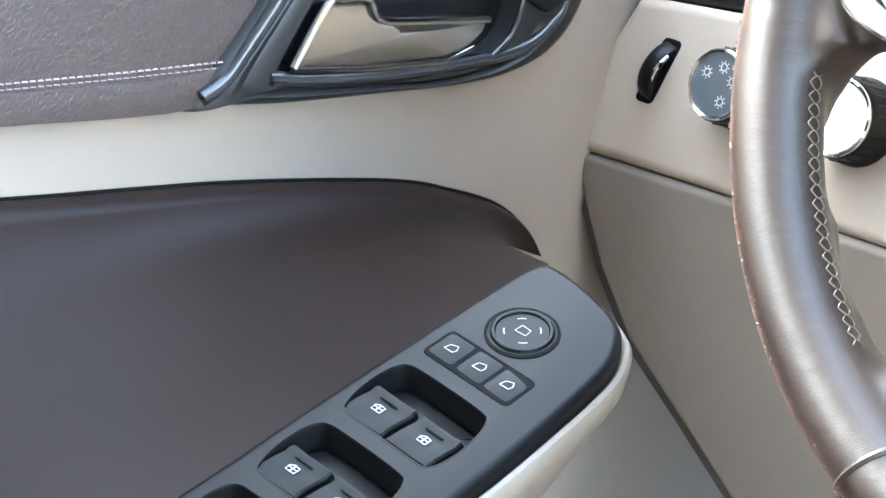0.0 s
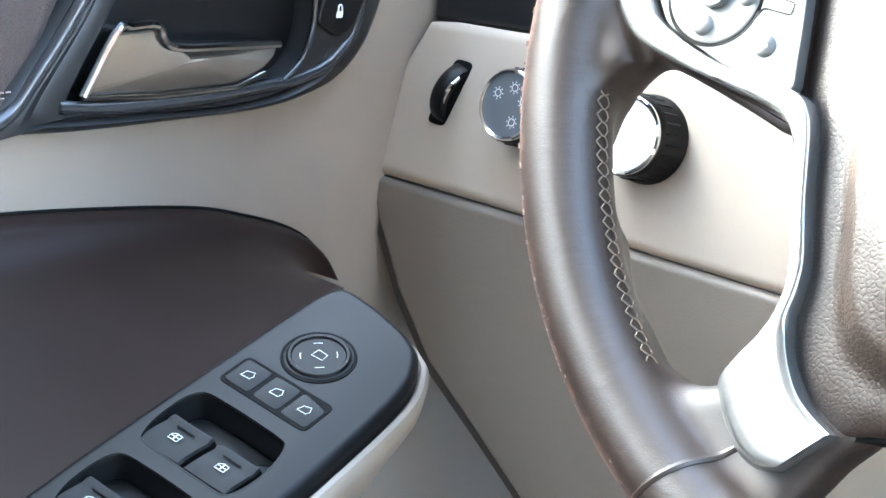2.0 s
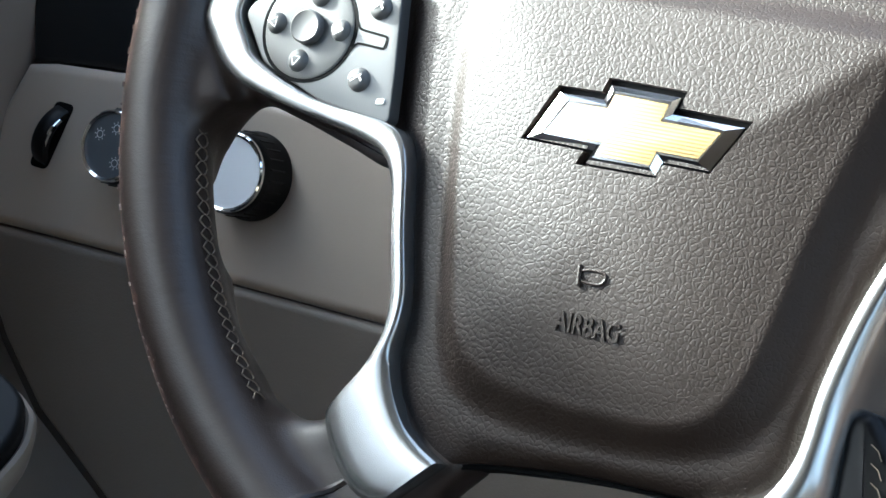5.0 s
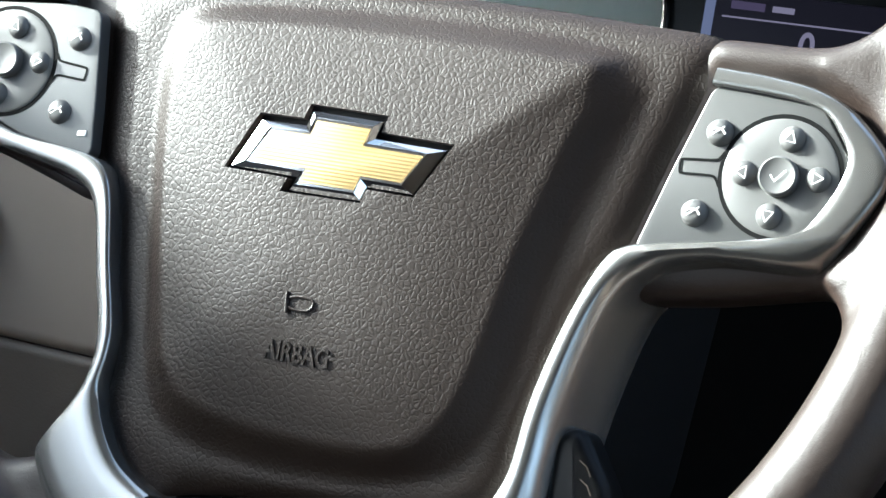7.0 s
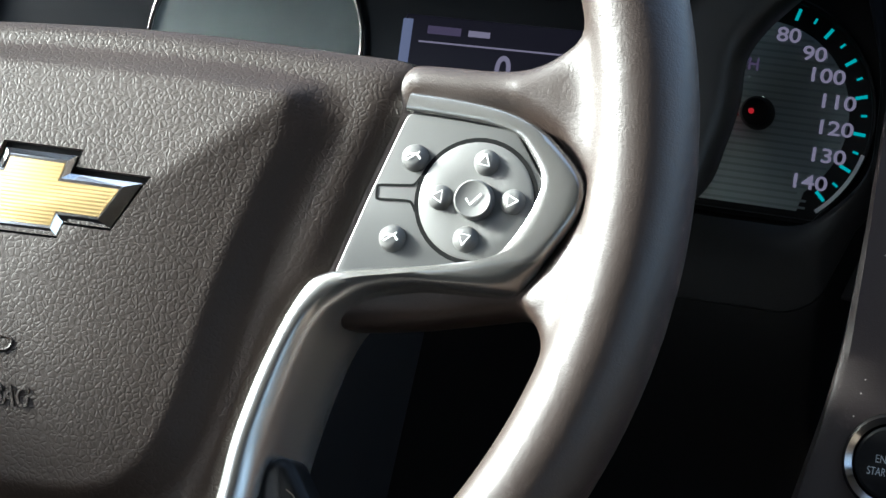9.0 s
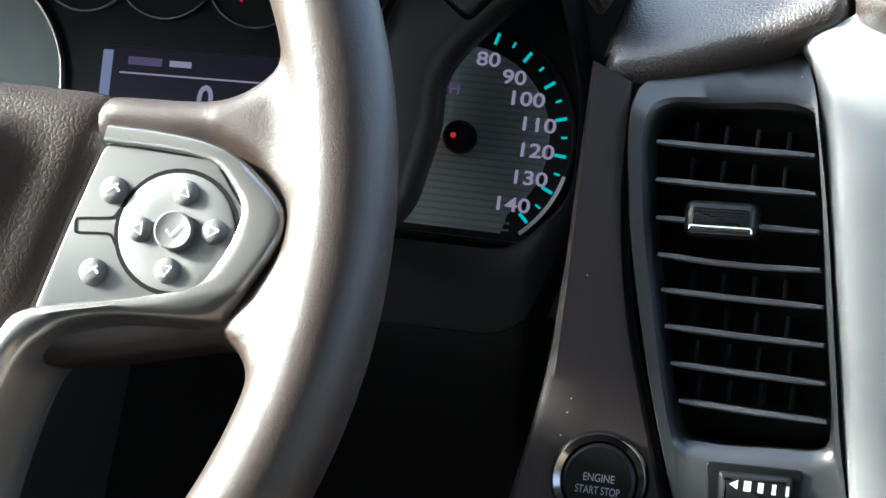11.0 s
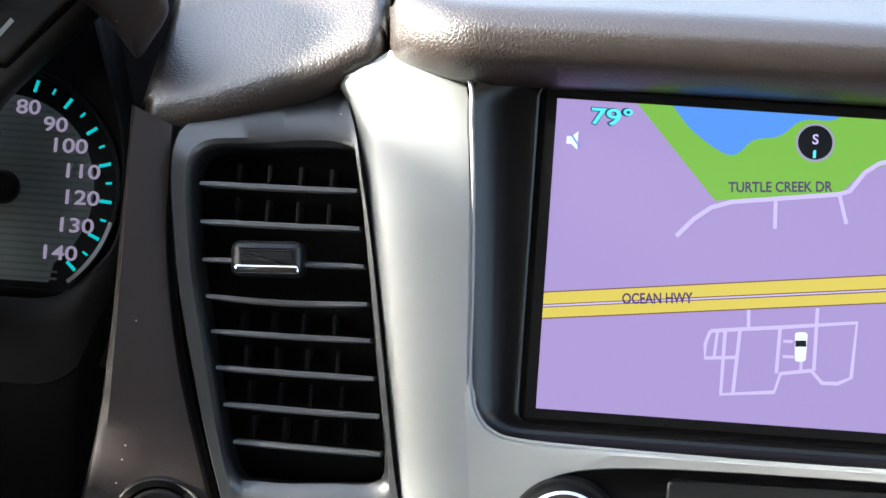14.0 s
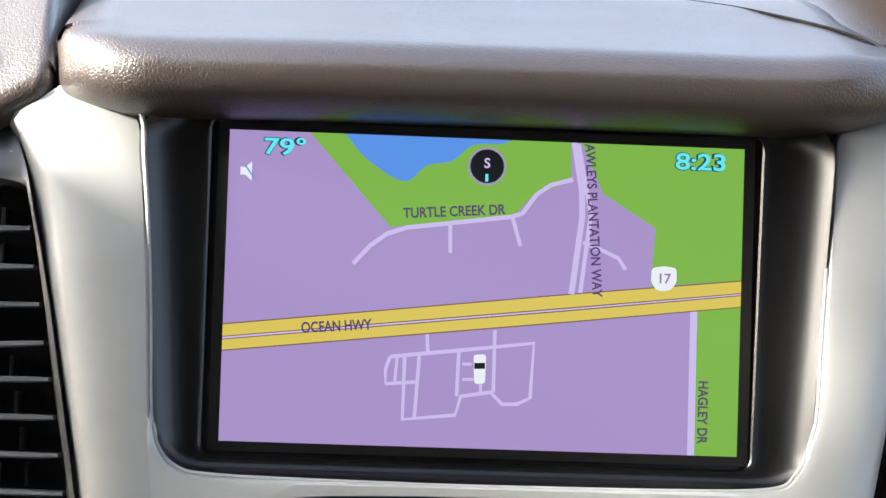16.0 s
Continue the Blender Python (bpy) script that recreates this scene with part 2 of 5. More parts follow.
CARPET = surface("carpet", (0.032, 0.026, 0.021), 0.95, fine=0.5)
TARMAC = surface("tarmac", (0.19, 0.185, 0.175), 0.9, vary=0.3, vary_size=0.5)

# ---- tools ----
MM = 0.001
HEIGHT = 1.45


def plane(x, y, z, lean, spin=0.0):
    """A panel that faces the seats and leans back: local x to the right, y up, z out of the panel."""
    a = radians(lean)
    m = Matrix(((1, 0, 0, x), (0, math.sin(a), -math.cos(a), y), (0, math.cos(a), math.sin(a), z + HEIGHT), (0, 0, 0, 1)))
    return m @ Matrix.Rotation(radians(spin), 4, "Z")


WHEEL = plane(-0.3714, 0.6880, -0.2242, 26, 1.5)
STACK = plane(0.0743, 0.8752, -0.2324, 18)
DIALS = plane(-0.2182, 0.964, -0.2508, 20)
LEFT = plane(-0.7081, 0.845, -0.3346, 20)
DOOR = Matrix(((0, 0, 1, -0.767), (1, 0, 0, 0.6062), (0, 1, 0, -0.3058 + HEIGHT), (0, 0, 0, 1)))
REST = Matrix(((0.0, -0.9758, 0.2187, -0.6125), (0.9746, -0.049, -0.2187, 0.6307), (0.2241, 0.2132, 0.951, -0.3592 + HEIGHT), (0, 0, 0, 1)))


def thing(name, m, label, category, kind="", group=""):
    ob = new(name)
    ob.empty_display_size = 0.02
    ob.matrix_world = m
    return tagged(ob, label, category, group, kind)


def part(name, bm, material, parent, label="", smooth=True):
    me = bpy.data.meshes.new(name)
    bmesh.ops.recalc_face_normals(bm, faces=bm.faces)
    bm.to_mesh(me)
    bm.free()
    me.materials.append(material)
    if smooth:
        me.shade_smooth()
        me.set_sharp_from_angle(angle=radians(38))
    ob = new(name, me)
    ob.parent = parent
    return tagged(ob, label) if label else ob


def lone(name, bm, material, m, label, category, kind=""):
    ob = part(name, bm, material, None)
    ob.matrix_world = m
    return tagged(ob, label, category, "", kind)


def spline(pts, n=6, closed=False):
    """A smooth line through the points."""
    p = [Vector(q) for q in pts]
    c, out = len(p), []
    for i in range(c if closed else c - 1):
        if closed:
            a, b, d, e = p[i - 1], p[i], p[(i + 1) % c], p[(i + 2) % c]
        else:
            b, d = p[i], p[i + 1]
            a = p[i - 1] if i else b * 2 - d
            e = p[i + 2] if i + 2 < c else d * 2 - b
        for k in range(n):
            s = k / n
            out.append(0.5 * (2 * b + (d - a) * s + (2 * a - 5 * b + 4 * d - e) * s * s + (3 * b - a - 3 * d + e) * s ** 3))
    if not closed:
        out.append(p[-1])
    return out


def resample(pts, n, closed=False):
    p = [Vector(q) for q in pts]
    if closed:
        p = p + [p[0]]
    d = [0.0]
    for a, b in zip(p, p[1:]):
        d.append(d[-1] + (b - a).length)
    out, j = [], 0
    for k in range(n):
        s = d[-1] * k / (n if closed else n - 1)
        while j < len(p) - 2 and d[j + 1] < s:
            j += 1
        f = (s - d[j]) / max(1e-9, d[j + 1] - d[j])
        out.append(p[j].lerp(p[j + 1], min(1, f)))
    return out


def rounded(pts, r, n=5):
    """A closed outline with its corners rounded by r."""
    p, out = [Vector(q[:2]) for q in pts], []
    for i, q in enumerate(p):
        a, b = p[i - 1] - q, p[(i + 1) % len(p)] - q
        k = min(r, a.length * 0.48, b.length * 0.48)
        a, b = q + a.normalized() * k, q + b.normalized() * k
        for j in range(n + 1):
            s = j / n
            out.append(a * (1 - s) ** 2 + q * 2 * s * (1 - s) + b * s * s)
    return out


def area2(p):
    return sum(a[0] * b[1] - a[1] * b[0] for a, b in zip(p, p[1:] + p[:1]))


def inset(p, d):
    """The closed outline, counter-clockwise, moved inwards by d."""
    out, c = [], len(p)
    for i in range(c):
        a, b, e = p[i - 1], p[i], p[(i + 1) % c]
        u, v = (b - a), (e - b)
        if u.length < 1e-9:
            u = v
        if v.length < 1e-9:
            v = u
        u, v = u.normalized(), v.normalized()
        n = Vector((-u.y - v.y, u.x + v.x))
        n = n.normalized() if n.length > 1e-6 else Vector((-u.y, u.x))
        k = max(0.5, n.dot(Vector((-u.y, u.x))))
        out.append(b + n * d / k)
    return out


def ring_bm(bm, rings, cap=(True, True), closed=True):
    """Joins rings of equal length, in millimetres, with faces."""
    vs = [[bm.verts.new(Vector(q) * MM) for q in r] for r in rings]
    c = len(vs[0])
    for a, b in zip(vs, vs[1:]):
        for i in range(c if closed else c - 1):
            j = (i + 1) % c
            bm.faces.new((a[i], a[j], b[j], b[i]))
    if cap[0]:
        bm.faces.new(vs[0][::-1])
    if cap[1]:
        bm.faces.new(vs[-1])
    return vs


def slab(outline, h0, h1, r=1.0, seg=4, bm=None, dome=0.0):
    """A plate with a rounded upper edge."""
    bm = bm or bmesh.new()
    p = [Vector(q[:2]) for q in outline]
    if area2(p) < 0:
        p.reverse()
    rings = [[(*q, h0) for q in p]]
    for k in range(seg + 1):
        a = math.pi / 2 * k / seg
        rings.append([(*q, h1 - r + r * math.sin(a)) for q in inset(p, r * (1 - math.cos(a)))])
    if dome:
        c = sum((Vector(q[:2]) for q in rings[-1]), Vector((0, 0))) / len(p)
        base = rings[-1]
        for s in (0.85, 0.65, 0.4, 0.15):
            rings.append([(*(c + (Vector(q[:2]) - c) * s), h1 + dome * (1 - s * s)) for q in base])
    ring_bm(bm, rings)
    return bm


def ribbon(a, b, profile, n=60, closed=False, bm=None, back=-6.0, later=None, turn=(0, 1)):
    """A strip between two lines with a cross-section of (share from a to b, height), which may turn into a later one on the way."""
    bm = bm or bmesh.new()
    a, b = resample(a, n, closed), resample(b, n, closed)
    rows = []
    for k, (p, q) in enumerate(zip(a, b)):
        w = min(1.0, max(0.0, (k / (n - 1) - turn[0]) / (turn[1] - turn[0])))
        prof = [(s + (u - s) * w, h + (g - h) * w) for (s, h), (u, g) in zip(profile, later or profile)]
        rows.append([(*(p.lerp(q, s)).to_2d(), h) for s, h in [(0, back)] + prof + [(1, back)]])
    if closed:
        rows.append(rows[0])
    vs = [[bm.verts.new(Vector(q) * MM) for q in r] for r in rows]
    for r, t in zip(vs, vs[1:]):
        for i in range(len(r) - 1):
            bm.faces.new((r[i], r[i + 1], t[i + 1], t[i]))
    if not closed:
        bm.faces.new(vs[0])
        bm.faces.new(vs[-1][::-1])
    bmesh.ops.remove_doubles(bm, verts=bm.verts, dist=1e-6)
    return bm


def loft(rows, bm=None, thick=0.0):
    """A sheet through rows of points, in millimetres."""
    bm = bm or bmesh.new()
    vs = [[bm.verts.new(Vector(q) * MM) for q in r] for r in rows]
    for a, b in zip(vs, vs[1:]):
        for i in range(len(a) - 1):
            bm.faces.new((a[i], a[i + 1], b[i + 1], b[i]))
    return bm


def lathe(cx, cy, profile, n=40, bm=None):
    """A turned shape about the panel's normal; profile of (radius, height)."""
    bm = bm or bmesh.new()
    rings = [[(cx + r * math.cos(2 * math.pi * k / n), cy + r * math.sin(2 * math.pi * k / n), h) for k in range(n)] for r, h in profile]
    ring_bm(bm, rings)
    return bm


def rod(path, r, sides=8, bm=None, closed=False):
    """A round rod along a path, in millimetres."""
    bm = bm or bmesh.new()
    p = [Vector(q) for q in path]
    rings, c = [], len(p)
    for i, q in enumerate(p):
        d = (p[(i + 1) % c] - p[i - 1]) if closed or 0 < i < c - 1 else (p[1] - p[0] if i == 0 else p[-1] - p[-2])
        d.normalize()
        u = d.cross(Vector((0, 0, 1)) if abs(d.z) < 0.9 else Vector((1, 0, 0))).normalized()
        v = d.cross(u)
        rings.append([q + (u * math.cos(2 * math.pi * k / sides) + v * math.sin(2 * math.pi * k / sides)) * r for k in range(sides)])
    if closed:
        rings.append(rings[0])
    ring_bm(bm, rings, cap=(not closed, not closed))
    if closed:
        bmesh.ops.remove_doubles(bm, verts=bm.verts, dist=1e-7)
    return bm


def flat(outline, h, bm=None):
    """A thin printed or lit shape."""
    bm = bm or bmesh.new()
    p = [Vector(q[:2]) for q in outline]
    if area2(p) < 0:
        p.reverse()
    bm.faces.new([bm.verts.new(Vector((*q, h)) * MM) for q in p])
    return bm


def stroke(pts, w, h, bm=None):
    """A flat line of width w."""
    bm = bm or bmesh.new()
    p = [Vector(q[:2]) for q in pts]
    l, r = [], []
    for i, q in enumerate(p):
        d = (p[min(i + 1, len(p) - 1)] - p[max(i - 1, 0)]).normalized()
        nrm = Vector((-d.y, d.x)) * w / 2
        l.append(bm.verts.new(Vector((*(q + nrm), h)) * MM))
        r.append(bm.verts.new(Vector((*(q - nrm), h)) * MM))
    for i in range(len(p) - 1):
        bm.faces.new((r[i], r[i + 1], l[i + 1], l[i]))
    return bm


def words(name, text, x, y, h, size, material, parent, angle=0.0, depth=0.0, align="LEFT", shear=0.0, width=None, label="", bold=0.03):
    """Lettering in the built-in font as a mesh; size is the height of a capital, in millimetres."""
    cu = bpy.data.curves.new(name, "FONT")
    cu.body, cu.size, cu.align_x, cu.extrude, cu.shear, cu.offset = text, size * MM / 0.69, align, depth * MM, shear, bold * size * MM
    tmp = new(name, cu)
    me = bpy.data.meshes.new_from_object(tmp.evaluated_get(bpy.context.evaluated_depsgraph_get()))
    bpy.data.objects.remove(tmp)
    me.materials.clear()
    me.materials.append(material)
    ob = new(name, me)
    ob.parent = parent
    k = 1.0
    if width:
        # squeezed or stretched to the room that it takes
        k = width * MM / max(1e-6, max(v.co.x for v in me.vertices) - min(v.co.x for v in me.vertices))
    ob.matrix_basis = Matrix.Translation((x * MM, y * MM, h * MM)) @ Matrix.Rotation(radians(angle), 4, "Z") @ Matrix.Diagonal((k, 1, 1, 1))
    return tagged(ob, label) if label else ob


def cut(ob, outlines, walls):
    """Sinks hollows with the given outlines into a closed shape; walls of (inset, height) from the floor up."""
    bm = bmesh.new()
    for outl in outlines:
        p = [Vector(q) for q in outl]
        if area2(p) < 0:
            p.reverse()
        ring_bm(bm, [[(*q, h) for q in inset(p, d)] for d, h in walls])
    bmesh.ops.recalc_face_normals(bm, faces=bm.faces)
    me = bpy.data.meshes.new("cutter")
    bm.to_mesh(me)
    bm.free()
    me.materials.append(ob.data.materials[0])
    tool = new("cutter", me)
    tool.parent, tool.matrix_basis = ob.parent, ob.matrix_basis
    mod = ob.modifiers.new("hollow", "BOOLEAN")
    mod.operation, mod.solver, mod.object = "DIFFERENCE", "EXACT", tool
    done = bpy.data.meshes.new_from_object(ob.evaluated_get(bpy.context.evaluated_depsgraph_get()))
    ob.modifiers.clear()
    ob.data = done
    bpy.data.objects.remove(tool)
    done.shade_smooth()
    done.set_sharp_from_angle(angle=radians(34))


def box_bm(x0, x1, y0, y1, z0, z1, bm=None):
    bm = bm or bmesh.new()
    v = [bm.verts.new((x, y, z)) for x in (x0, x1) for y in (y0, y1) for z in (z0, z1)]
    for f in ((0, 1, 3, 2), (4, 6, 7, 5), (0, 4, 5, 1), (2, 3, 7, 6), (0, 2, 6, 4), (1, 5, 7, 3)):
        bm.faces.new([v[i] for i in f])
    return bm


def plain(name, bm, material, label, category):
    ob = part(name, bm, material, None, smooth=False)
    return tagged(ob, label, category, "", "structure")

# ---- the cabin's shell ----
bm = box_bm(-60, 60, -60, 60, -0.05, 0.0)
plain("ground", bm, TARMAC, "grey tarmac lot around the vehicle", "ground")
plain("floor", box_bm(-0.95, 1.05, -1.7, 1.75, 0.50, 0.55), CARPET, "dark carpeted floor of the cabin", "floor")
# unseen; its front edge is set back to let sky onto the dash
plain("ceiling", box_bm(-0.81, 0.94, -1.7, 0.44, 1.92, 1.96), SHELL, "pale headliner of the cabin", "ceiling")
# unseen wall added to shut out light from behind
plain("wall_rear", box_bm(-0.95, 1.05, -1.66, -1.62, 0.55, 1.915), TRIM_DARK, "unseen plain rear wall, closed to keep the cabin's back dark", "wall")
# unseen side; its raised sill line cuts the sun off the lower wheel
side = [(-1.7, 0.55), (1.75, 0.55), (1.75, 1.205), (1.3, 1.31), (0.80, 1.332), (0.66, 1.381), (0.3, 1.391), (-1.7, 1.398)]
bm = bmesh.new()
ring_bm(bm, [[(x, y * 1000, z * 1000) for y, z in side] for x in (-860, -810)])
plain("wall_left", bm, TRIM_DARK, "unseen lower cabin side, its sill set by the light it lets in", "wall")
# unseen side; its sill is kept low to let sky onto the door
plain("wall_right", box_bm(0.93, 0.99, -1.7, 1.75, 0.55, 1.22), TRIM_DARK, "unseen lower cabin side, its sill set by the light it lets in", "wall")
plain("wall_front", box_bm(-0.95, 1.05, 1.70, 1.75, 0.55, 1.22), BLACK, "dark bulkhead at the foot of the windscreen", "wall")
for sx in (-1, 1):
    xo = -0.83 if sx < 0 else 0.96
    # the pillars lean in towards the roof
    for y0, y1, w in ((-0.25, -0.12, 0.05), (-1.7, -1.55, 0.05)):
        rows = [[(xo - w / 2, y0, 1.14), (xo + w / 2, y0, 1.14), (xo + w / 2, y1, 1.14), (xo - w / 2, y1, 1.14)],
                [(xo - sx * 0.09 - w / 2, y0, 1.93), (xo - sx * 0.09 + w / 2, y0, 1.93), (xo - sx * 0.09 + w / 2, y1, 1.93), (xo - sx * 0.09 - w / 2, y1, 1.93)]]
        bm = bmesh.new()
        ring_bm(bm, [[Vector(q) * 1000 for q in r] for r in rows])
        plain("pillar", bm, SHELL, "pale trimmed pillar between the side windows", "pillar")
    # unseen rail, added to shade the right of the stack and cut side sky
    rail = (-0.81, -0.735) if sx < 0 else (0.865, 0.94)
    bm = bmesh.new()
    ring_bm(bm, [[(x * 1000, y, z) for y, z in ((-1700, 1645), (930, 1645), (930, 1665), (430, 1918), (-1700, 1918))] for x in rail])
    plain("shade_rail", bm, SHELL, "unseen pale roof rail, added to cut sun and side sky", "roof rail")
    p = [Vector((xo, 1.66, 1.20)), Vector((xo - sx * 0.09, 0.42, 1.94))]
    bm = rod([q * 1000 for q in p], 38, 10)
    plain("pillar", bm, SHELL, "pale trimmed pillar beside the windscreen", "pillar")

STACK_LEFT = STACK @ Matrix.Translation((-0.0026, 0, 0))

# ---- steering wheel ----
CX, CY, RR = 4.8, 13.0, 177.3
wheel = thing("steering_wheel", WHEEL, "leather steering wheel with satin silver spokes and gold emblem", "steering wheel")


def rim_point(a, phi, grow=0.0):
    """A point of the rim at angle a round the wheel and phi round the rim (0 outwards, 90 to the driver), in millimetres."""
    r = RR + (15 + grow) * math.cos(radians(phi))
    return Vector((CX + r * math.cos(radians(a)), CY + r * math.sin(radians(a)), (17 + grow) * math.sin(radians(phi))))


bm = bmesh.new()
rings = [[rim_point(a * 2.5, p * 15) for p in range(24)] for a in range(144)]
ring_bm(bm, rings + [rings[0]], cap=(False, False))
bmesh.ops.remove_doubles(bm, verts=bm.verts, dist=1e-7)
for s in (1, -1):
    mx = lambda pts: [(CX + s * (x - CX), y + (7 if s < 0 and -32 < y < -15 and x < 158 else 0)) for x, y in pts]
    slab(mx([(70, 44), (112, 47.5), (140, 47), (155, 50), (161, 60), (166, 78), (184, 74), (188, -20), (176, -62), (168, -52), (164.5, -33), (161, -22), (154, -18), (122, -25.5), (94, -30), (70, -25)]), -20, -0.5, 6, bm=bm)
    slab(mx([(150, -66), (140, -86), (118, -106), (104, -110), (92, -107), (84, -98), (76, -70), (60, -80), (40, -104), (36, -110), (46, -122), (54, -136), (62, -152), (92, -158), (112, -138), (150, -94)]), -18, 0.5, 6, bm=bm)
for s in (1, -1):
    rod(spline([(CX + s * (x - CX), y, z) for x, y, z in ((109, 43.5, -1), (124, 43.5, 0), (140, 44, 1), (152, 47.5, 1.5), (163, 56, 2))], 4), 5.6, 12, bm=bm)
for s in (1, -1):
    web = [(138, 40.5), (145, 38.4), (157.4, 32.4), (169, 16), (157.4, -8), (152, -15.4), (158, -20), (164, -30), (173, -50), (186, -20), (189, 40), (182, 70), (170, 72), (163, 60), (155, 50), (146, 46)]
    slab([(CX + s * (x - CX), y) for x, y in web], -15, 7.0, 4, bm=bm)
rim = part("rim", bm, RIM, wheel, "brown leather rim, worn reddish at its outer edge")
rm = rim.modifiers.new("remesh", "REMESH")
rm.mode, rm.voxel_size, rm.use_smooth_shade = "VOXEL", 0.0022, True
sm = rim.modifiers.new("smooth", "SMOOTH")
sm.factor, sm.iterations = 0.5, 20

# airbag cover
outline = spline([(111.2, 46.7), (110.8, 38.4), (103, 12), (95.6, -14.6), (89.3, -25.4), (83.1, -44.5), (77, -70), (73.5, -90), (62, -101), (41, -103.5), (11.5, -104.5), (-22, -108.3), (-37.5, -110.9), (-52, -101.5), (-60.4, -88), (-60.8, -80), (-63, -66), (-70, -40), (-74.8, -18.5), (-81, -10.5), (-85, 14), (-88.5, 38), (-84, 42.5), (-60, 45.5), (-18, 49), (38, 51), (92, 49.6), (106, 49)], 4, True)
mid = Vector((6, -28))
# raised middle: the line where its slope starts, and the line where it reaches the flange
crown = spline([(77, 32.5), (71.5, 17), (66, -4.5), (61.5, -27), (57.5, -50), (54, -66), (46, -78), (34, -83), (10, -84), (-15, -82), (-29, -78), (-37, -69), (-43.5, -47), (-49, -22), (-53, 2), (-53.5, 15), (-51.5, 24), (-44, 30.5), (-18, 33), (20, 33.5), (50, 33.5), (69, 33)], 5, True)
foot = spline([(97, 35), (91, 19), (86, 3), (80.5, -14), (76.5, -33), (73.5, -54), (67, -76), (58, -88), (40, -95), (12, -97.5), (-14, -97), (-38, -91), (-48, -76), (-54.5, -48), (-60, -22), (-64.5, 4), (-66, 20), (-64, 32), (-56, 39), (-18, 43), (20, 44.5), (60, 44), (88, 41)], 5, True)


def reach(line, a):
    """How far the closed line lies from the middle in the direction a."""
    d, best = Vector((math.cos(a), math.sin(a))), 0.0
    for p, q in zip(line, line[1:] + line[:1]):
        u, v = Vector(p[:2]) - mid, Vector(q[:2]) - Vector(p[:2])
        den = d.x * v.y - d.y * v.x
        if abs(den) > 1e-9:
            k, w = (u.x * v.y - u.y * v.x) / den, (u.x * d.y - u.y * d.x) / den
            if 0 <= w <= 1 and k > best:
                best = k
    return best


soft = lambda s: s * s * (3 - 2 * s)
rays = [Vector(p[:2]) - mid for p in resample(outline, 240, True)]
radii = []
for way in rays:
    a = math.atan2(way.y, way.x)
    r1 = min(reach(foot, a), way.length - 1.5)
    r0 = min(reach(crown, a), r1 - 1.5)
    radii.append(Vector((r1, r0, 8.6 - 5.2 * soft(min(1.0, max(0.0, (r1 - r0 - 2.5) / 8.0))))))
for k in range(5):
    radii = [(radii[i - 1] + q * 2 + radii[(i + 1) % len(radii)]) / 4 for i, q in enumerate(radii)]
spokes = []
for way, (r1, r0, low) in zip(rays, radii):
    r2, d = way.length, way.normalized()
    col = [(r2, -14.0), (r2, -2.0), (r2 - 0.15, -0.6)]
    for f in (0.06, 0.14, 0.25, 0.4, 0.6, 0.8):
        col.append((r2 + (r1 - r2) * f, -0.6 + (low + 0.6) * (1 - (1 - f) ** 2.4)))
    for f in (0.0, 0.12, 0.25, 0.38, 0.5, 0.62, 0.75, 0.88, 1.0):
        col.append((r1 + (r0 - r1) * f, low + (9.8 - low) * soft(f)))
    for f in (0.95, 0.88, 0.75, 0.6, 0.45, 0.3, 0.15, 0.04):
        col.append((r0 * f, 9.8 + 5.4 * (1 - f * f)))
    spokes.append([(*(mid + d * r), h) for r, h in col])
bm = bmesh.new()
ring_bm(bm, [[c[k] for c in spokes] for k in range(len(spokes[0]))])
cover = part("airbag_cover", bm, PAD, wheel, "dark brown pebble-grained airbag cover")
part("cover_joint", slab([q * 1.012 + Vector((0, -0.3)) for q in outline], -14, -2.2, 0.5), GAP, wheel, "black joint round the airbag cover")
airbag = words("lettering", "AIRBAG", -3.9, -64.8, 12.8, 5.5, PAD, cover, depth=0.65, width=21.5, label="raised lettering")
airbag.matrix_basis = airbag.matrix_basis @ Matrix.Rotation(radians(6.9), 4, "X")
horn = rod([(0.6, -45.0, 14.9), (1.4, -51.2, 14.9)], 0.6)
rod(spline([(0.8, -46.8, 14.7), (4.0, -46.0, 14.7), (8.0, -46.0, 14.7), (9.6, -47.2, 14.7), (8.4, -49.4, 14.7), (4.6, -49.9, 14.7), (1.2, -49.4, 14.7)], 4), 0.45, bm=horn)
part("horn_symbol", horn, PAD, cover, "raised horn symbol")

# emblem: a recess, a bright edge and a gold face
bow = [(-33.6, -8.2), (-26.6, 6.6), (-11.8, 6.9), (-10.6, 11.4), (12.2, 11.2), (11.0, 5.9), (34.2, 5.6), (26.6, -8.4), (11.6, -8.3), (10.4, -12.6), (-12.8, -12.8), (-11.4, -8.6)]
EX, EY = 6.2, -2.6
cross = lambda k, dx=0, dy=0: [(EX + x * k + dx, EY + y * k + dy) for x, y in bow]
bed = inset([Vector(q) for q in cross(1.0, -0.4, 0.7)][::-1], -1.5)
cut(cover, [bed], ((0.2, 10.7), (0, 13), (-0.3, 18)))
badge = part("emblem_recess", slab(inset(bed, -0.6), 8, 11.1, 0.1), GAP, wheel, "black sunken bed of the emblem")
ends_x = {33.6: 4.6, 34.2: 5.0, 26.6: 3.6}
inner = []
for x, y in bow:
    back_x = ends_x.get(abs(x), 1.7)
    inner.append((EX + x - math.copysign(back_x, x), EY + y - math.copysign(1.8, y)))
bm = bmesh.new()
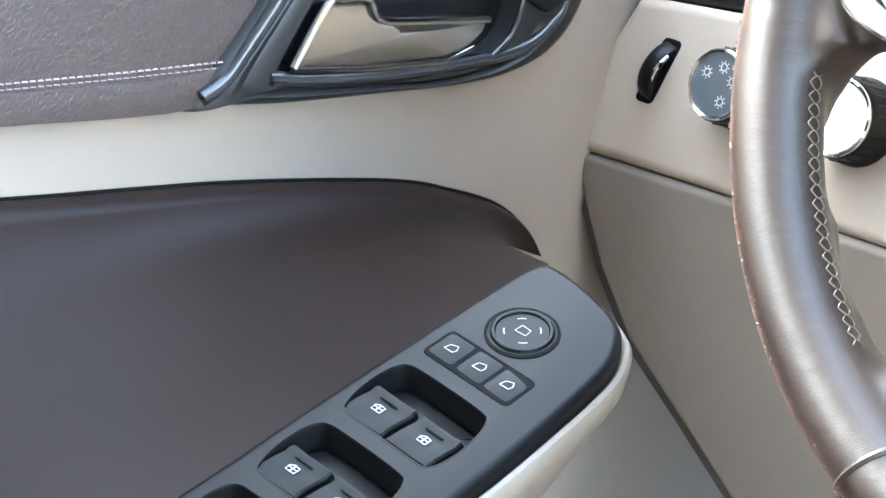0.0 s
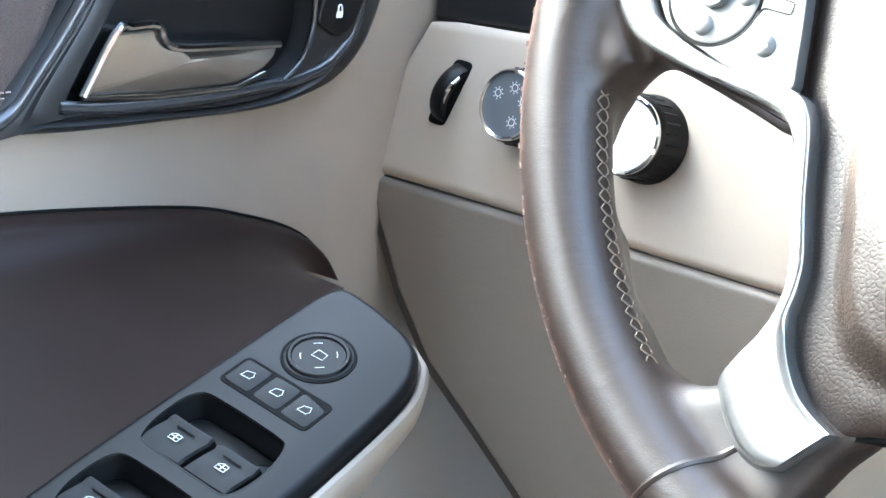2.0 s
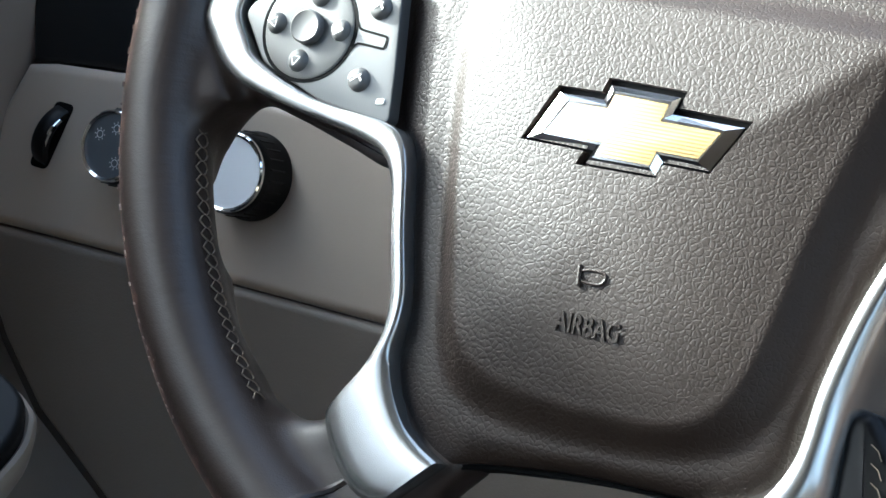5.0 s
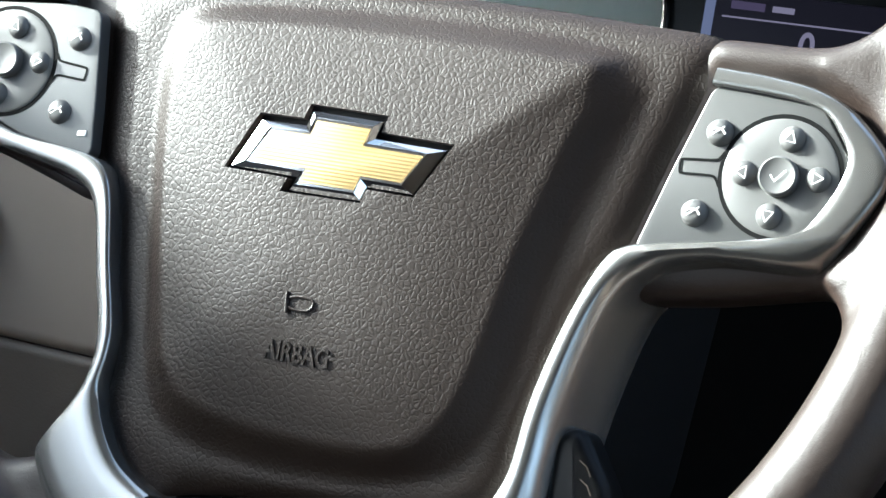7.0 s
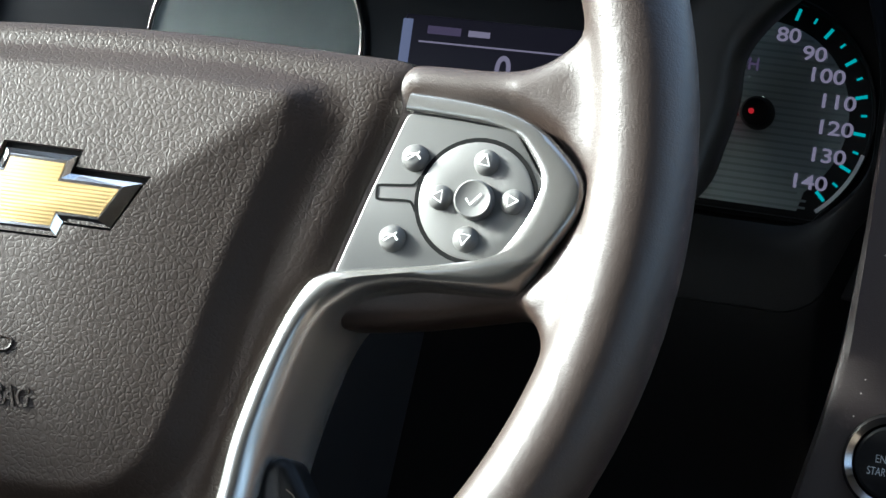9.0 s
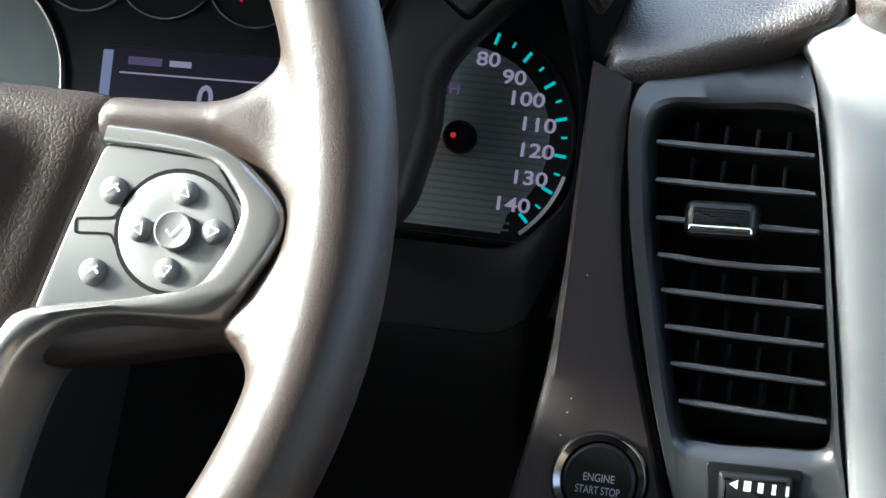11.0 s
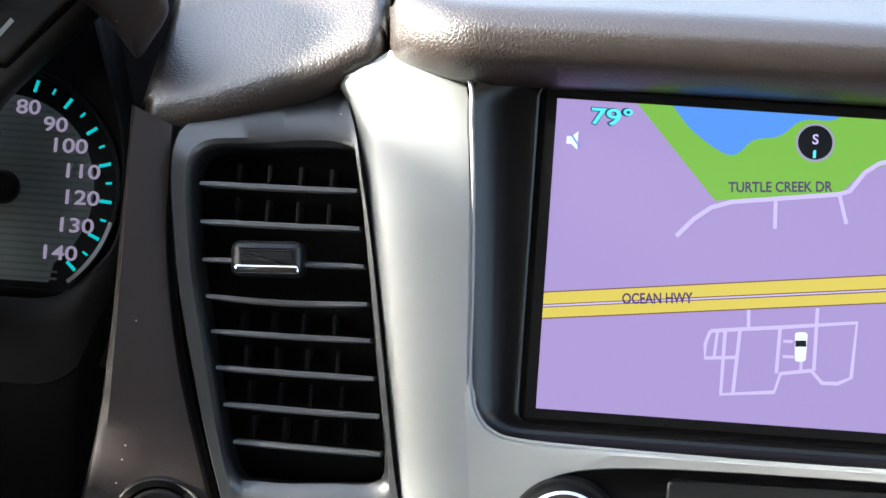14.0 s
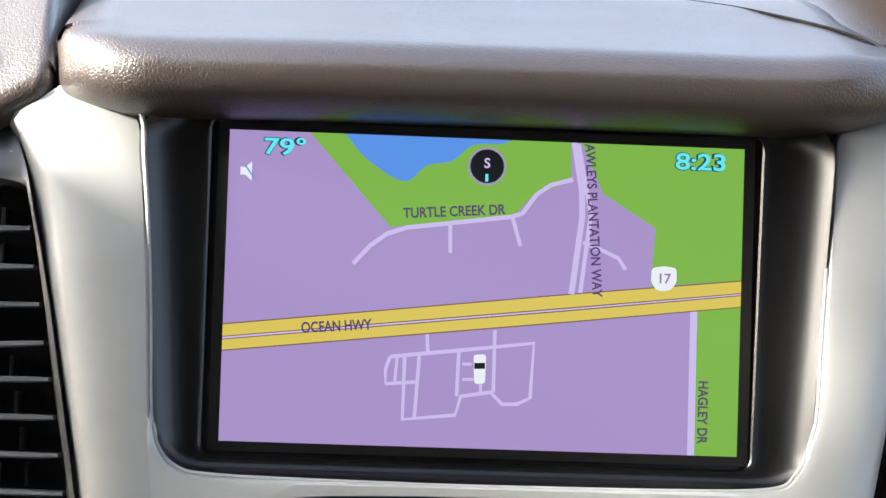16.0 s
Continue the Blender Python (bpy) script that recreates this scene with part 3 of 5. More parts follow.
ring_bm(bm, [[(x, y, 10.6) for x, y in cross(1.0)], [(x, y, 13.5) for x, y in cross(1.0)], [(x, y, 15.1) for x, y in inner], [(x, y, 14.4) for x, y in inner]])
part("emblem_edge", bm, CHROME, badge, "bevelled chrome cross-shaped emblem edge", smooth=False)
part("emblem_face", slab(inset([Vector(q) for q in inner][::-1], 0.9), 13, 14.8, 0.1, 2), GOLD, badge, "gold ribbed emblem face")

# satin silver spoke trims
def proud(ob, more=0.0):
    k = 1 + more / 3.4
    ob.matrix_basis = Matrix.Translation((0.0014 * k, -0.001 * k, 0.0034 * k))
    return ob


prof = [(0.0, 3.0), (0.05, 4.3), (0.13, 5.0), (0.3, 5.3), (0.7, 5.4), (0.88, 5.3), (0.96, 4.9), (1.0, 4.0)]
r_out = spline([(112.6, 39.9), (128, 39.2), (143.2, 36.9), (155.8, 30.4), (167.0, 15.9), (155.4, -7.2), (150, -13.5), (130, -17.5), (110, -22.6), (103.4, -27.5), (99.6, -36), (96, -51), (93.2, -68), (92.6, -84), (93, -100), (76, -126)], 5)
r_in = spline([(112, 34.2), (128, 33.6), (143.3, 31.8), (150, 26), (154.3, 16.6), (146.8, -0.4), (137.8, -5.3), (120, -9), (97.4, -13.6), (89.6, -20.8), (82.4, -40), (77.2, -63), (75.2, -83), (70, -95), (62, -104), (46.5, -112)], 5)
roll_over = [(0.0, -19.0), (0.14, -13.0), (0.32, -6.0), (0.5, 0.6), (0.64, 4.2), (0.78, 5.3), (0.93, 5.0), (1.0, 4.0)]
proud(part("spoke_trim", ribbon(r_out, r_in, prof, 90, back=-20, later=roll_over, turn=(0.34, 0.46)), SILVER, wheel, "satin silver spoke trim"))
l_out = spline([(-103.6, 39.9), (-120, 39.2), (-136, 37), (-150, 30.4), (-161, 14), (-156, 4.5), (-143, -7.6), (-113, -14.8), (-86.8, -20), (-76.6, -28), (-70, -50), (-65.4, -66), (-65.0, -78), (-69.4, -90), (-78.0, -103), (-76.2, -110), (-70.6, -118), (-63.6, -124.6), (-56, -127.2), (-50.6, -126)], 5)
l_in = spline([(-103, 34.2), (-119, 33.6), (-131, 31.8), (-141, 26), (-146.2, 15.1), (-141, 6), (-134.4, -0.7), (-110, -9.4), (-82.8, -12.4), (-72.8, -19.5), (-66, -44), (-60.6, -62), (-59.8, -72), (-60.8, -81), (-59.4, -87), (-55.4, -95), (-49.6, -102.5), (-42, -107.6), (-35.6, -110.6)], 5)
proud(part("spoke_trim", ribbon(l_out, l_in, prof, 90, back=-20), SILVER, wheel, "satin silver spoke trim"))

# dark undersides of the upper spokes
for under in ([(-150, -4), (-149.8, -7.5), (-135.6, -12.2), (-115.8, -17.6), (-99, -22.2), (-87.1, -26), (-81.6, -26.4), (-80.6, -21), (-100, -12), (-140, 0)],
              [(102, -19), (104.3, -24), (114, -25.8), (127.3, -23.8), (140, -20.6), (152.8, -18), (150.2, -8), (120, -10)]):
    part("spoke_underside", slab(rounded(under, 2.5), -16, -4, 3), COLUMN, wheel, "dark brown underside of the spoke")

# button panels
r_panel = [(111.6, 35.2), (143.6, 33), (155.5, 16.8), (148, -1.2), (137, -6.4), (97.4, -14.2), (104, 10)]
l_panel = [(-102.6, 33.9), (-131, 31.6), (-146, 15.4), (-134.4, -0.2), (-109.8, -9.0), (-82.4, -12.4), (-85, 5), (-90, 33)]
for side, outl, (bx, by) in (("r", r_panel, (135.4, 12.0)), ("l", l_panel, (-119.8, 13.2))):
    s = 1 if side == "r" else -1
    pan = proud(part("button_panel", slab(rounded(outl, 3), -4, 1.6, 0.5), GREY, wheel, "grey panel of raised rubber buttons"), 2.5)
    # raised round island with its lead to the spoke
    part("island_joint", lathe(bx, by, [(17.9, 0), (17.9, 1.75), (16.0, 1.78)]), GAP, pan, "black joint line")
    part("island", lathe(bx, by, [(16.6, 0), (16.6, 1.9), (15.8, 2.3), (9, 2.1), (4, 2.0)]), RUBBER, pan, "round dished rubber island")
    lead = [(-17.0, 5.0), (-18.2, 3.0), (-20, 2.2), (-28.2, 1.4), (-29.2, 0.6), (-29.0, -1.9), (-28, -2.6), (-20, -2.2), (-18.2, -3.0), (-17.0, -5.0)]
    part("joint_lead", stroke(spline([(bx + s * x, by + y) for x, y in lead], 3), 0.75, 1.8), GAP, pan, "black joint line")
    part("button", lathe(bx, by, [(5.6, 1), (5.6, 4.6), (5.0, 5.2), (3.6, 4.7), (0.3, 4.5)], 28), RUBBER, pan, "round centre button")
    for dx, dy, r in ((-10.4, -0.2, 3.5), (10.8, 0.9, 3.5), (1.4, 11, 3.6), (-1.0, -11, 3.6)):
        if side == "l":
            dx = {-10.4: -12.6, 10.8: 12.0}.get(dx, dx)
        part("button", lathe(bx + dx, by + dy, [(r + 0.5, 1), (r, 2.6), (r - 0.7, 3.7), (r * 0.5, 4.1), (0.3, 4.15)], 22), RUBBER, pan)
        # arrow outline
        ang = math.atan2(dy, dx)
        tri = [Vector((bx + dx, by + dy)) + Matrix.Rotation(ang, 2) @ Vector(q) for q in ((2.0, 0), (-1.1, 1.7), (-1.1, -1.7), (2.0, 0))]
        part("arrow", stroke(tri, 0.42, 4.35), MARK, pan, "white arrow outline")
    for px, py in (((115.8, 22.1), (113.1, -1.2)) if side == "r" else ((-95.7, 23.3), (-97.0, -0.3))):
        part("button", lathe(px, py, [(4.1, 1), (3.7, 2.6), (3.0, 3.6), (1.8, 4.0), (0.3, 4.05)], 22), RUBBER, pan)
        sym = stroke([(px - 2.4, py - 0.6), (px - 1.2, py + 0.7), (px + 1.2, py + 0.7), (px + 2.4, py - 0.6)], 0.6, 4.3)
        stroke([(px - 1.6, py - 1.2), (px + 1.9, py + 1.5)], 0.4, 4.3, bm=sym)
        part("symbol", sym, MARK, pan, "white symbol")
    if side == "l":
        part("lamp", slab(rounded([(-88.8, -7), (-85.8, -6.6), (-85.8, -4.8), (-88.8, -5.2)], 0.4), 1, 2.0, 0.2), MARK, pan, "small white mark")
    else:
        part("symbol", stroke([(bx - 2, by), (bx - 0.6, by - 1.6), (bx + 2.2, by + 1.7)], 0.6, 5.0), MARK, pan, "white tick mark")

# cross stitching along the inner side of the rim
bm = bmesh.new()
for k in range(29):
    a = 181 + k * 1.6
    for lo, hi in ((185, 176), (165, 173.5)):
        rod([rim_point(a, lo, 0.25), rim_point(a + 0.55, (lo + hi) / 2, 0.55), rim_point(a + 0.8, hi, 0.5), rim_point(a + 1.05, (lo + hi) / 2, 0.55), rim_point(a + 1.6, lo, 0.25)], 0.32, 5, bm=bm)
    rod([rim_point(a + 0.8, 176.5, 0.5), rim_point(a + 0.8, 173, 0.5)], 0.32, 5, bm=bm)
part("stitching", bm, THREAD, wheel, "tan cross stitching")
# pale nicks along the worn outer edge
nicks = bmesh.new()
for k in range(26):
    a, phi = 168 + k * 2.3 + random.uniform(-0.7, 0.7), random.uniform(44, 54)
    rod([rim_point(a, phi, 0.05), rim_point(a + random.uniform(0.2, 0.75), phi + random.uniform(-1.5, 1.5), 0.05)], random.uniform(0.22, 0.42), 5, bm=nicks)
part("worn_nicks", nicks, surface("bare_leather", (0.17, 0.12, 0.10), 0.7, vary=0.2, vary_size=0.003), wheel, "pale nicks worn through the leather")
# joints of the lower spokes, laid on the leather
from mathutils.bvhtree import BVHTree
leather = BVHTree.FromObject(rim, bpy.context.evaluated_depsgraph_get())


def on_leather(x, y, up=0.1):
    hit = leather.ray_cast(Vector((x * MM, y * MM, 0.06)), Vector((0, 0, -1)))[0]
    return (x, y, (hit.z / MM if hit else 0) + up)


for s in (1, -1):
    seam = spline([(CX + s * (x - CX), y, 0) for x, y in ((110, -160), (104, -152), (97.5, -145), (89.5, -136), (81.5, -127.5), (76, -122))], 5)
    part("spoke_joint", rod([on_leather(q.x, q.y) for q in seam], 0.55, 6), GAP, wheel, "dark joint")
    part("joint_fold", rod([on_leather(q.x + s * 0.6, q.y - 1.6, -0.6) for q in seam], 1.5, 8), RIM, wheel, "raised leather fold beside the joint")
edge_l = part("leather_edge", slab(rounded([(85, -70), (93, -66), (106, -84), (104, -116), (88, -112)], 5), -12, 1.5, 4), BLACK, wheel, "black leather edge beside the spoke")
for k in range(6):
    part("stitch", rod([(95 + k * 1.2, -76 - k * 5.2, 1.9), (97.5 + k * 1.2, -77.4 - k * 5.2, 2.0), (99 + k * 1.2, -80 - k * 5.2, 1.7)], 0.2, 5), THREAD, edge_l, "pale stitch" if k == 0 else "")
# steering column behind the wheel
part("column_shroud", slab(rounded([(-70, 40), (80, 40), (72, -95), (-60, -95)], 22), -150, -22, 14), COWL, wheel, "black column shroud")

# ---- instrument cluster ----
E_TURQ = glow("lit_turquoise", (0.03, 0.45, 0.45))
E_LILAC = glow("lit_lilac", (0.42, 0.34, 0.46), 0.62)
E_DIM = glow("lit_dim_violet", (0.10, 0.07, 0.13), 0.8)
E_BLUE = glow("lit_pale_blue", (0.32, 0.33, 0.52), 0.55)
E_RED = glow("lit_red", (0.7, 0.02, 0.03), 0.8)
dials = thing("instrument_cluster", DIALS, "instrument cluster with white figures and turquoise ticks", "instrument cluster")
part("back_plate", slab([(-330, 110), (70, 110), (70, -60), (-330, -60)], -16, -6, 1), SATIN_BLACK, dials, "black back of the dials")
GX, GY = -1.0, 4.6
face = [(GX + 45 * math.cos(radians(a)), GY + 45 * math.sin(radians(a))) for a in range(-36, 216, 6)] + [(-46, -26), (-40, -33.5), (27, -33.5)]
dial = part("speed_dial", slab(face, -8, -3, 0.5), SATIN_BLACK, dials, "black speed dial")
disc = [(GX + 35.4 * math.cos(radians(q)), GY + 35.4 * math.sin(radians(q))) for q in range(-50, 231, 5)] + [(-28, -30), (20, -30)]
BAND = surface("dial_band", (0.22, 0.26, 0.25), 0.5, vary=0.1, vary_size=0.01)
FACE = surface("dial_face", (0.31, 0.355, 0.345), 0.45, vary=0.1, vary_size=0.01)
part("dial_disc", slab(disc, -4, -2.9, 0.4), FACE, dial, "grey-green dial disc")
for k in range(26):
    y = GY - 33 + k * 2.6
    half = math.sqrt(max(4.0, 34.4 ** 2 - (y - GY) ** 2)) if y > -24 else 24
    part("dial_band", stroke([(GX - half, y), (GX + half, y)], 0.9, -2.75), BAND, dial, "dark band across the dial" if k == 0 else "")
part("dial_edge", rod([(x, y, -2) for x, y in face], 1.2, 6, closed=True), BLACK, dial, "black dial edge")
for k in range(13):
    a = radians(75 - k * 9.9)
    major = k % 2 == 0
    r0, r1 = (37.8, 42.4) if major else (39.7, 42.0)
    d = Vector((math.cos(a), math.sin(a)))
    part("tick", stroke([Vector((GX, GY)) + d * r0, Vector((GX, GY)) + d * r1], 1.3 if major else 0.9, -2.6), E_TURQ, dial, "turquoise tick" if k == 0 else "")
for txt, x, y in (("80", 7.0, 35.3), ("90", 17.8, 29.4), ("100", 23.4, 21.7), ("110", 28.9, 12.4), ("120", 29.4, 2.5), ("130", 28.2, -8), ("140", 22.8, -18.6)):
    words("figure", txt, x, y - 2.5, -2.4, 5.2, E_LILAC, dial, align="CENTER", width=12.8 if len(txt) == 3 else 9.2, bold=0.025)
words("unit", "MPH", -15, 20.6, -2.4, 4.6, E_DIM, dial, width=12)
part("needle_hub", lathe(GX + 1, GY, [(6.4, -3), (6.2, 1), (5.0, 3.4), (1, 4.2)]), BLACK, dial, "black needle hub")
part("needle_cap", lathe(GX - 0.4, GY, [(1.1, 4.0), (1.0, 4.9), (0.2, 5.0)], 16), E_RED, dial, "small red hub light")
part("needle", stroke([(GX - 22, GY - 16), (GX - 5.2, GY - 1.6)], 1.3, 4.6), E_RED, dial, "red needle")
# the glint on the dial rim is painted as a white stroke
part("rim_glint", stroke([(GX + 44.2 * math.cos(radians(a)), GY + 44.2 * math.sin(radians(a))) for a in range(-50, -12, 3)], 1.5, -0.4), MARK, dial, "white stroke as the glint on the dial rim")
disp = part("driver_display", slab([(-146, 26), (-60, 28), (-60, -30), (-146, -30)], -8, -4, 1), glow("display_dark", (0.012, 0.010, 0.016), 1.0), dials, "dark driver display")
part("display_edge", stroke([(-144.6, 24), (-143.4, -28)], 4.2, -3.6), E_BLUE, disp, "pale blue edge of the display")
part("display_line", stroke([(-139, 15.6), (-62, 17.6)], 0.7, -3.5), E_LILAC, disp)
part("display_title", stroke([(-136, 20.6), (-122, 20.9)], 3.2, -3.5), E_DIM, disp)
part("display_title", stroke([(-119, 20.9), (-110, 21.1)], 2.4, -3.5), E_LILAC, disp)
words("figure", "0", -102.8, 3.2, -3.4, 10.5, E_LILAC, disp, align="CENTER", width=6.5)
tach = part("rev_dial", slab([(-208 + 46 * math.cos(radians(q)), 6 + 46 * math.sin(radians(q))) for q in range(0, 360, 6)], -8, -4, 0.5), FACE, dials, "grey-green rev counter dial")
part("dial_ring", rod([(-208 + 46.5 * math.cos(radians(q)), 6 + 46.5 * math.sin(radians(q)), -3) for q in range(0, 360, 6)], 1.4, 8, closed=True), DARK_METAL, tach, "silver dial ring")
for gx in (-158, -125, -88, -55):
    g = part("small_dial", lathe(gx, 58, [(19.5, -8), (19.5, -4.5), (1, -4.5)], 40), SATIN_BLACK, dials, "small dark gauge")
    part("dial_ring", rod([(gx + 20 * math.cos(radians(a)), 58 + 20 * math.sin(radians(a)), -3.2) for a in range(0, 360, 10)], 0.8, 6, closed=True), DARK_METAL, g, "silver dial ring")
    part("needle", stroke([(gx - 6, 48), (gx + 2, 60)], 1.0, -4.2), E_RED, g, "red needle")
# housing round the dials
h_in = rounded([(-330, -36.5), (26, -36.5), (46.5, -14), (45, 24), (20, 96), (-330, 96)], 11, 6)
h_out = rounded([(-340, -300), (40, -300), (78, -110), (72, 30), (52, 140), (-340, 140)], 11, 6)
housing = thing("cluster_housing", DIALS, "satin black housing round the dials", "dashboard part")
between = lambda steps: [[(*p.lerp(q, s), h) for p, q in zip(h_in, h_out)] for s, h in steps]
hood = bmesh.new()
ring_bm(hood, between(((0, -8), (0, 3), (0.015, 4.6), (0.05, 4.2), (0.12, 0.0), (0.13, -6))), cap=(False, False))
part("bezel_lip", hood, HOUSING, housing, "rounded black lip round the dials")
hood = bmesh.new()
ring_bm(hood, between(((0.11, -8), (0.118, -0.6), (0.14, -1.2), (0.25, -10), (0.6, -45), (1, -90))), cap=(False, False))
part("cowl", hood, COWL, housing, "satin black cowl")

# ---- gear selector on the column ----
LEVER = surface("lever_plastic", (0.030, 0.029, 0.0265), 0.42, fine=0.1, spec=0.5)
lever = thing("gear_lever", DIALS, "black column gear lever with a thumb button", "gear lever")
part("lever_arm", slab(spline([(-7.5, -29), (-2.5, -13), (0.5, 4), (0.5, 19.4), (6.0, 31), (16.5, 43.4), (34, 62), (64, 95), (14, 112), (-17.5, 57), (-26, 34), (-38, 5), (-48, -35), (-25, -45)], 4, True), 33, 46, 9, 6), LEVER, lever, "black lever arm")
part("button_joint", slab(rounded([(-14, 58), (7.6, 41.8), (33, 70), (10, 88)], 3), 40, 46.4, 0.3), GAP, lever, "dark joint round the thumb button")
part("thumb_button", slab(rounded([(-11.4, 57.6), (7.6, 43.4), (31, 69.6), (10, 85.6)], 3), 40, 49, 2.4), LEVER, lever, "satin thumb button")
part("button_mark", stroke([(5.2, 54), (9.8, 60)], 1.8, 49.2), MARK, lever, "white mark")

# ---- centre stack ----
trim = thing("centre_trim", STACK, "satin silver centre stack surround", "dashboard trim")
prof = [(0, 2), (0.06, 7.6), (0.16, 10.0), (0.5, 11.2), (0.85, 11.2), (0.96, 10.4), (1, 8)]
out_l = spline([(-143.5, 65), (-153, 60), (-161.5, 53.5), (-155, 42), (-148.5, 17), (-144, -6), (-139.8, -29), (-132, -72), (-124, -120)], 6)
in_l = spline([(-142, 64.8), (-130, 60.5), (-117, 55.8), (-114.6, 40), (-112.6, 18), (-110.8, -12), (-109.4, -43), (-107, -56), (-102, -120)], 6)
head = [(f, h - 10) for f, h in prof]
part("side_trim", ribbon(out_l, in_l, head, 70, later=prof, turn=(0.05, 0.36)), STACK_SILVER, trim, "satin silver side")
out_r = [(-x, y) for x, y in [(-141, 67), (-152, 61), (-161.5, 54), (-155, 43), (-148.5, 19), (-144, -5), (-139.5, -30), (-132, -74), (-124, -120)]]
in_r = [(137, 65), (128, 61.5), (117.3, 57.3), (116.4, 43), (115, 22), (113.4, -10), (112, -40), (108, -56), (104, -120)]
part("side_trim", ribbon(spline(out_r, 6), spline(in_r, 6), head, 70, later=prof, turn=(0.05, 0.36)), STACK_SILVER, trim, "satin silver side")
lo_up = spline([(-109.4, -42), (-107.2, -53), (-101, -60.5), (-88, -63.2), (-40, -64.2), (2.7, -64.4), (60, -64), (96.3, -62.6), (105.7, -57.2), (111.5, -45)], 5)
lo_dn = spline([(-112, -60), (-106, -90), (-92, -86), (-83, -76), (-60, -70), (0, -68.2), (60, -68.8), (98, -72), (112, -80), (118, -60)], 5)
lip = [(q.x, q.y, 8.4) for q in in_l[12:42]] + [(q.x, q.y, 8.2) for q in lo_up[4:-2]] + [(q.x, q.y, 8.2) for q in reversed(spline(in_r, 6)[26:37])]
part("trim_lip", rod(lip, 0.8, 8), STACK_SILVER, trim, "bright lip beside the screen recess")
part("lower_trim", ribbon(lo_dn, lo_up, [(0, 8), (0.1, 10.6), (0.8, 11), (0.95, 10.2), (1, 7.5)], 80), STACK_SILVER, trim, "satin silver lower edge")

# screen in its recess
BEZEL = surface("bezel_black", (0.004, 0.004, 0.0043), 0.26, vary=0.05, fine=0.04, spec=0.28)
scr = thing("touchscreen", STACK, "lit touchscreen showing a lilac street map", "touchscreen")
hole_o = rounded([(-118, 61), (118.5, 62), (110.6, -64), (-107.8, -64)], 17, 9)
hole_i = rounded([(-93, 56), (93, 56), (91.2, -56.8), (-92.8, -56.8)], 5, 9)
bm = bmesh.new()
oo, ii = [Vector(q) for q in hole_o], [Vector(q) for q in hole_i]
ring_bm(bm, [[(*q, 6) for q in oo], *[[(*q.lerp(p, f), h) for q, p in zip(oo, ii)] for f, h in ((0.05, 8.4), (0.15, 6.3), (0.3, 4.3), (0.45, 3.0), (0.6, 2.2), (0.75, 1.8), (0.9, 1.7), (0.97, 2.0))], [(*p, 1.5) for p in ii], [(*p, -3) for p in ii]], cap=(False, False))
part("recess", bm, BEZEL, scr, "satin black sloping recess")
part("frame", slab([(-96, 58), (96, 58), (96, -59), (-96, -59)], -8, -0.8, 0.3), BEZEL, scr, "gloss black screen frame")
bm = bmesh.new()
rect = lambda x, y, h: [(-x, -y, h), (x, -y, h), (x, y, h), (-x, y, h)]
ring_bm(bm, [rect(90.6, 55.2, -2), rect(90.6, 55.2, 0.8), rect(87, 52, 0.6), rect(87, 52, -1)], cap=(False, False))
part("border", bm, GAP, scr, "black border round the lit area")
# slightly raised shapes of the lit map
E_MAP = glow("map_lilac", (0.40, 0.285, 0.56))
E_GREEN = glow("map_green", (0.22, 0.46, 0.065))
E_WATER = glow("map_blue", (0.115, 0.29, 0.78))
E_YELLOW = glow("map_yellow", (0.72, 0.55, 0.10))
E_ROAD = glow("map_road", (0.62, 0.50, 0.80))
E_INK = glow("map_ink", (0.085, 0.048, 0.145))
E_BROWN = glow("map_brown", (0.20, 0.10, 0.06))
E_CYAN = glow("map_cyan", (0.16, 0.80, 0.90))
E_WHITE = glow("map_white", (0.85, 0.85, 0.88))
E_BLACK = glow("map_black", (0.008, 0.01, 0.012))
panel = part("display", slab([(-87, 52), (87, 52), (87, -52), (-87, -52)], -1.2, 0.0, 0.2), E_MAP, scr, "lilac map ground")
part("map_green", flat([(-60.2, 52), (-32.2, 21.2), (9.6, 26.9), (14.4, 32.5), (28.3, 39.5), (27.9, 52)], 0.15), E_GREEN, panel, "green map area")
part("map_green", flat([(39.2, 35.1), (57.4, 24), (56.6, 11.5), (56.2, 4.4), (87, 7.4), (87, 52), (31.4, 52)], 0.15), E_GREEN, panel, "green map area")
part("map_green", flat([(72.2, -3.4), (87, -1.7), (87, -52), (72.1, -52)], 0.15), E_GREEN, panel, "green map area")
part("map_water", flat(spline([(-48.3, 52), (-40.8, 43.7), (-28.2, 36.7), (-20.8, 42.3), (-12.3, 44.2), (-5.3, 49.8), (4, 50.5), (7.5, 52)], 4), 0.22), E_WATER, panel, "blue water on the map")
part("map_highway", flat([(-87, -13), (29.2, 1), (87, 7.5), (87, -1.7), (29.4, -8.7), (-87, -22.2)], 0.3), E_BROWN, panel, "brown-edged highway")
part("map_highway", flat([(-87, -13.4), (29.2, 0.6), (87, 7.1), (87, 3.2), (29.3, -3.6), (-87, -17.2)], 0.36), E_YELLOW, panel, "yellow highway lane")
part("map_highway", flat([(-87, -18.4), (29.3, -4.9), (87, 2.2), (87, -1.4), (29.4, -8.3), (-87, -21.8)], 0.36), E_YELLOW, panel, "yellow highway lane")
part("map_highway", flat([(-87, -17.5), (29.3, -4.0), (87, 2.9), (87, 2.5), (29.3, -4.5), (-87, -18.1)], 0.40), E_ROAD, panel)
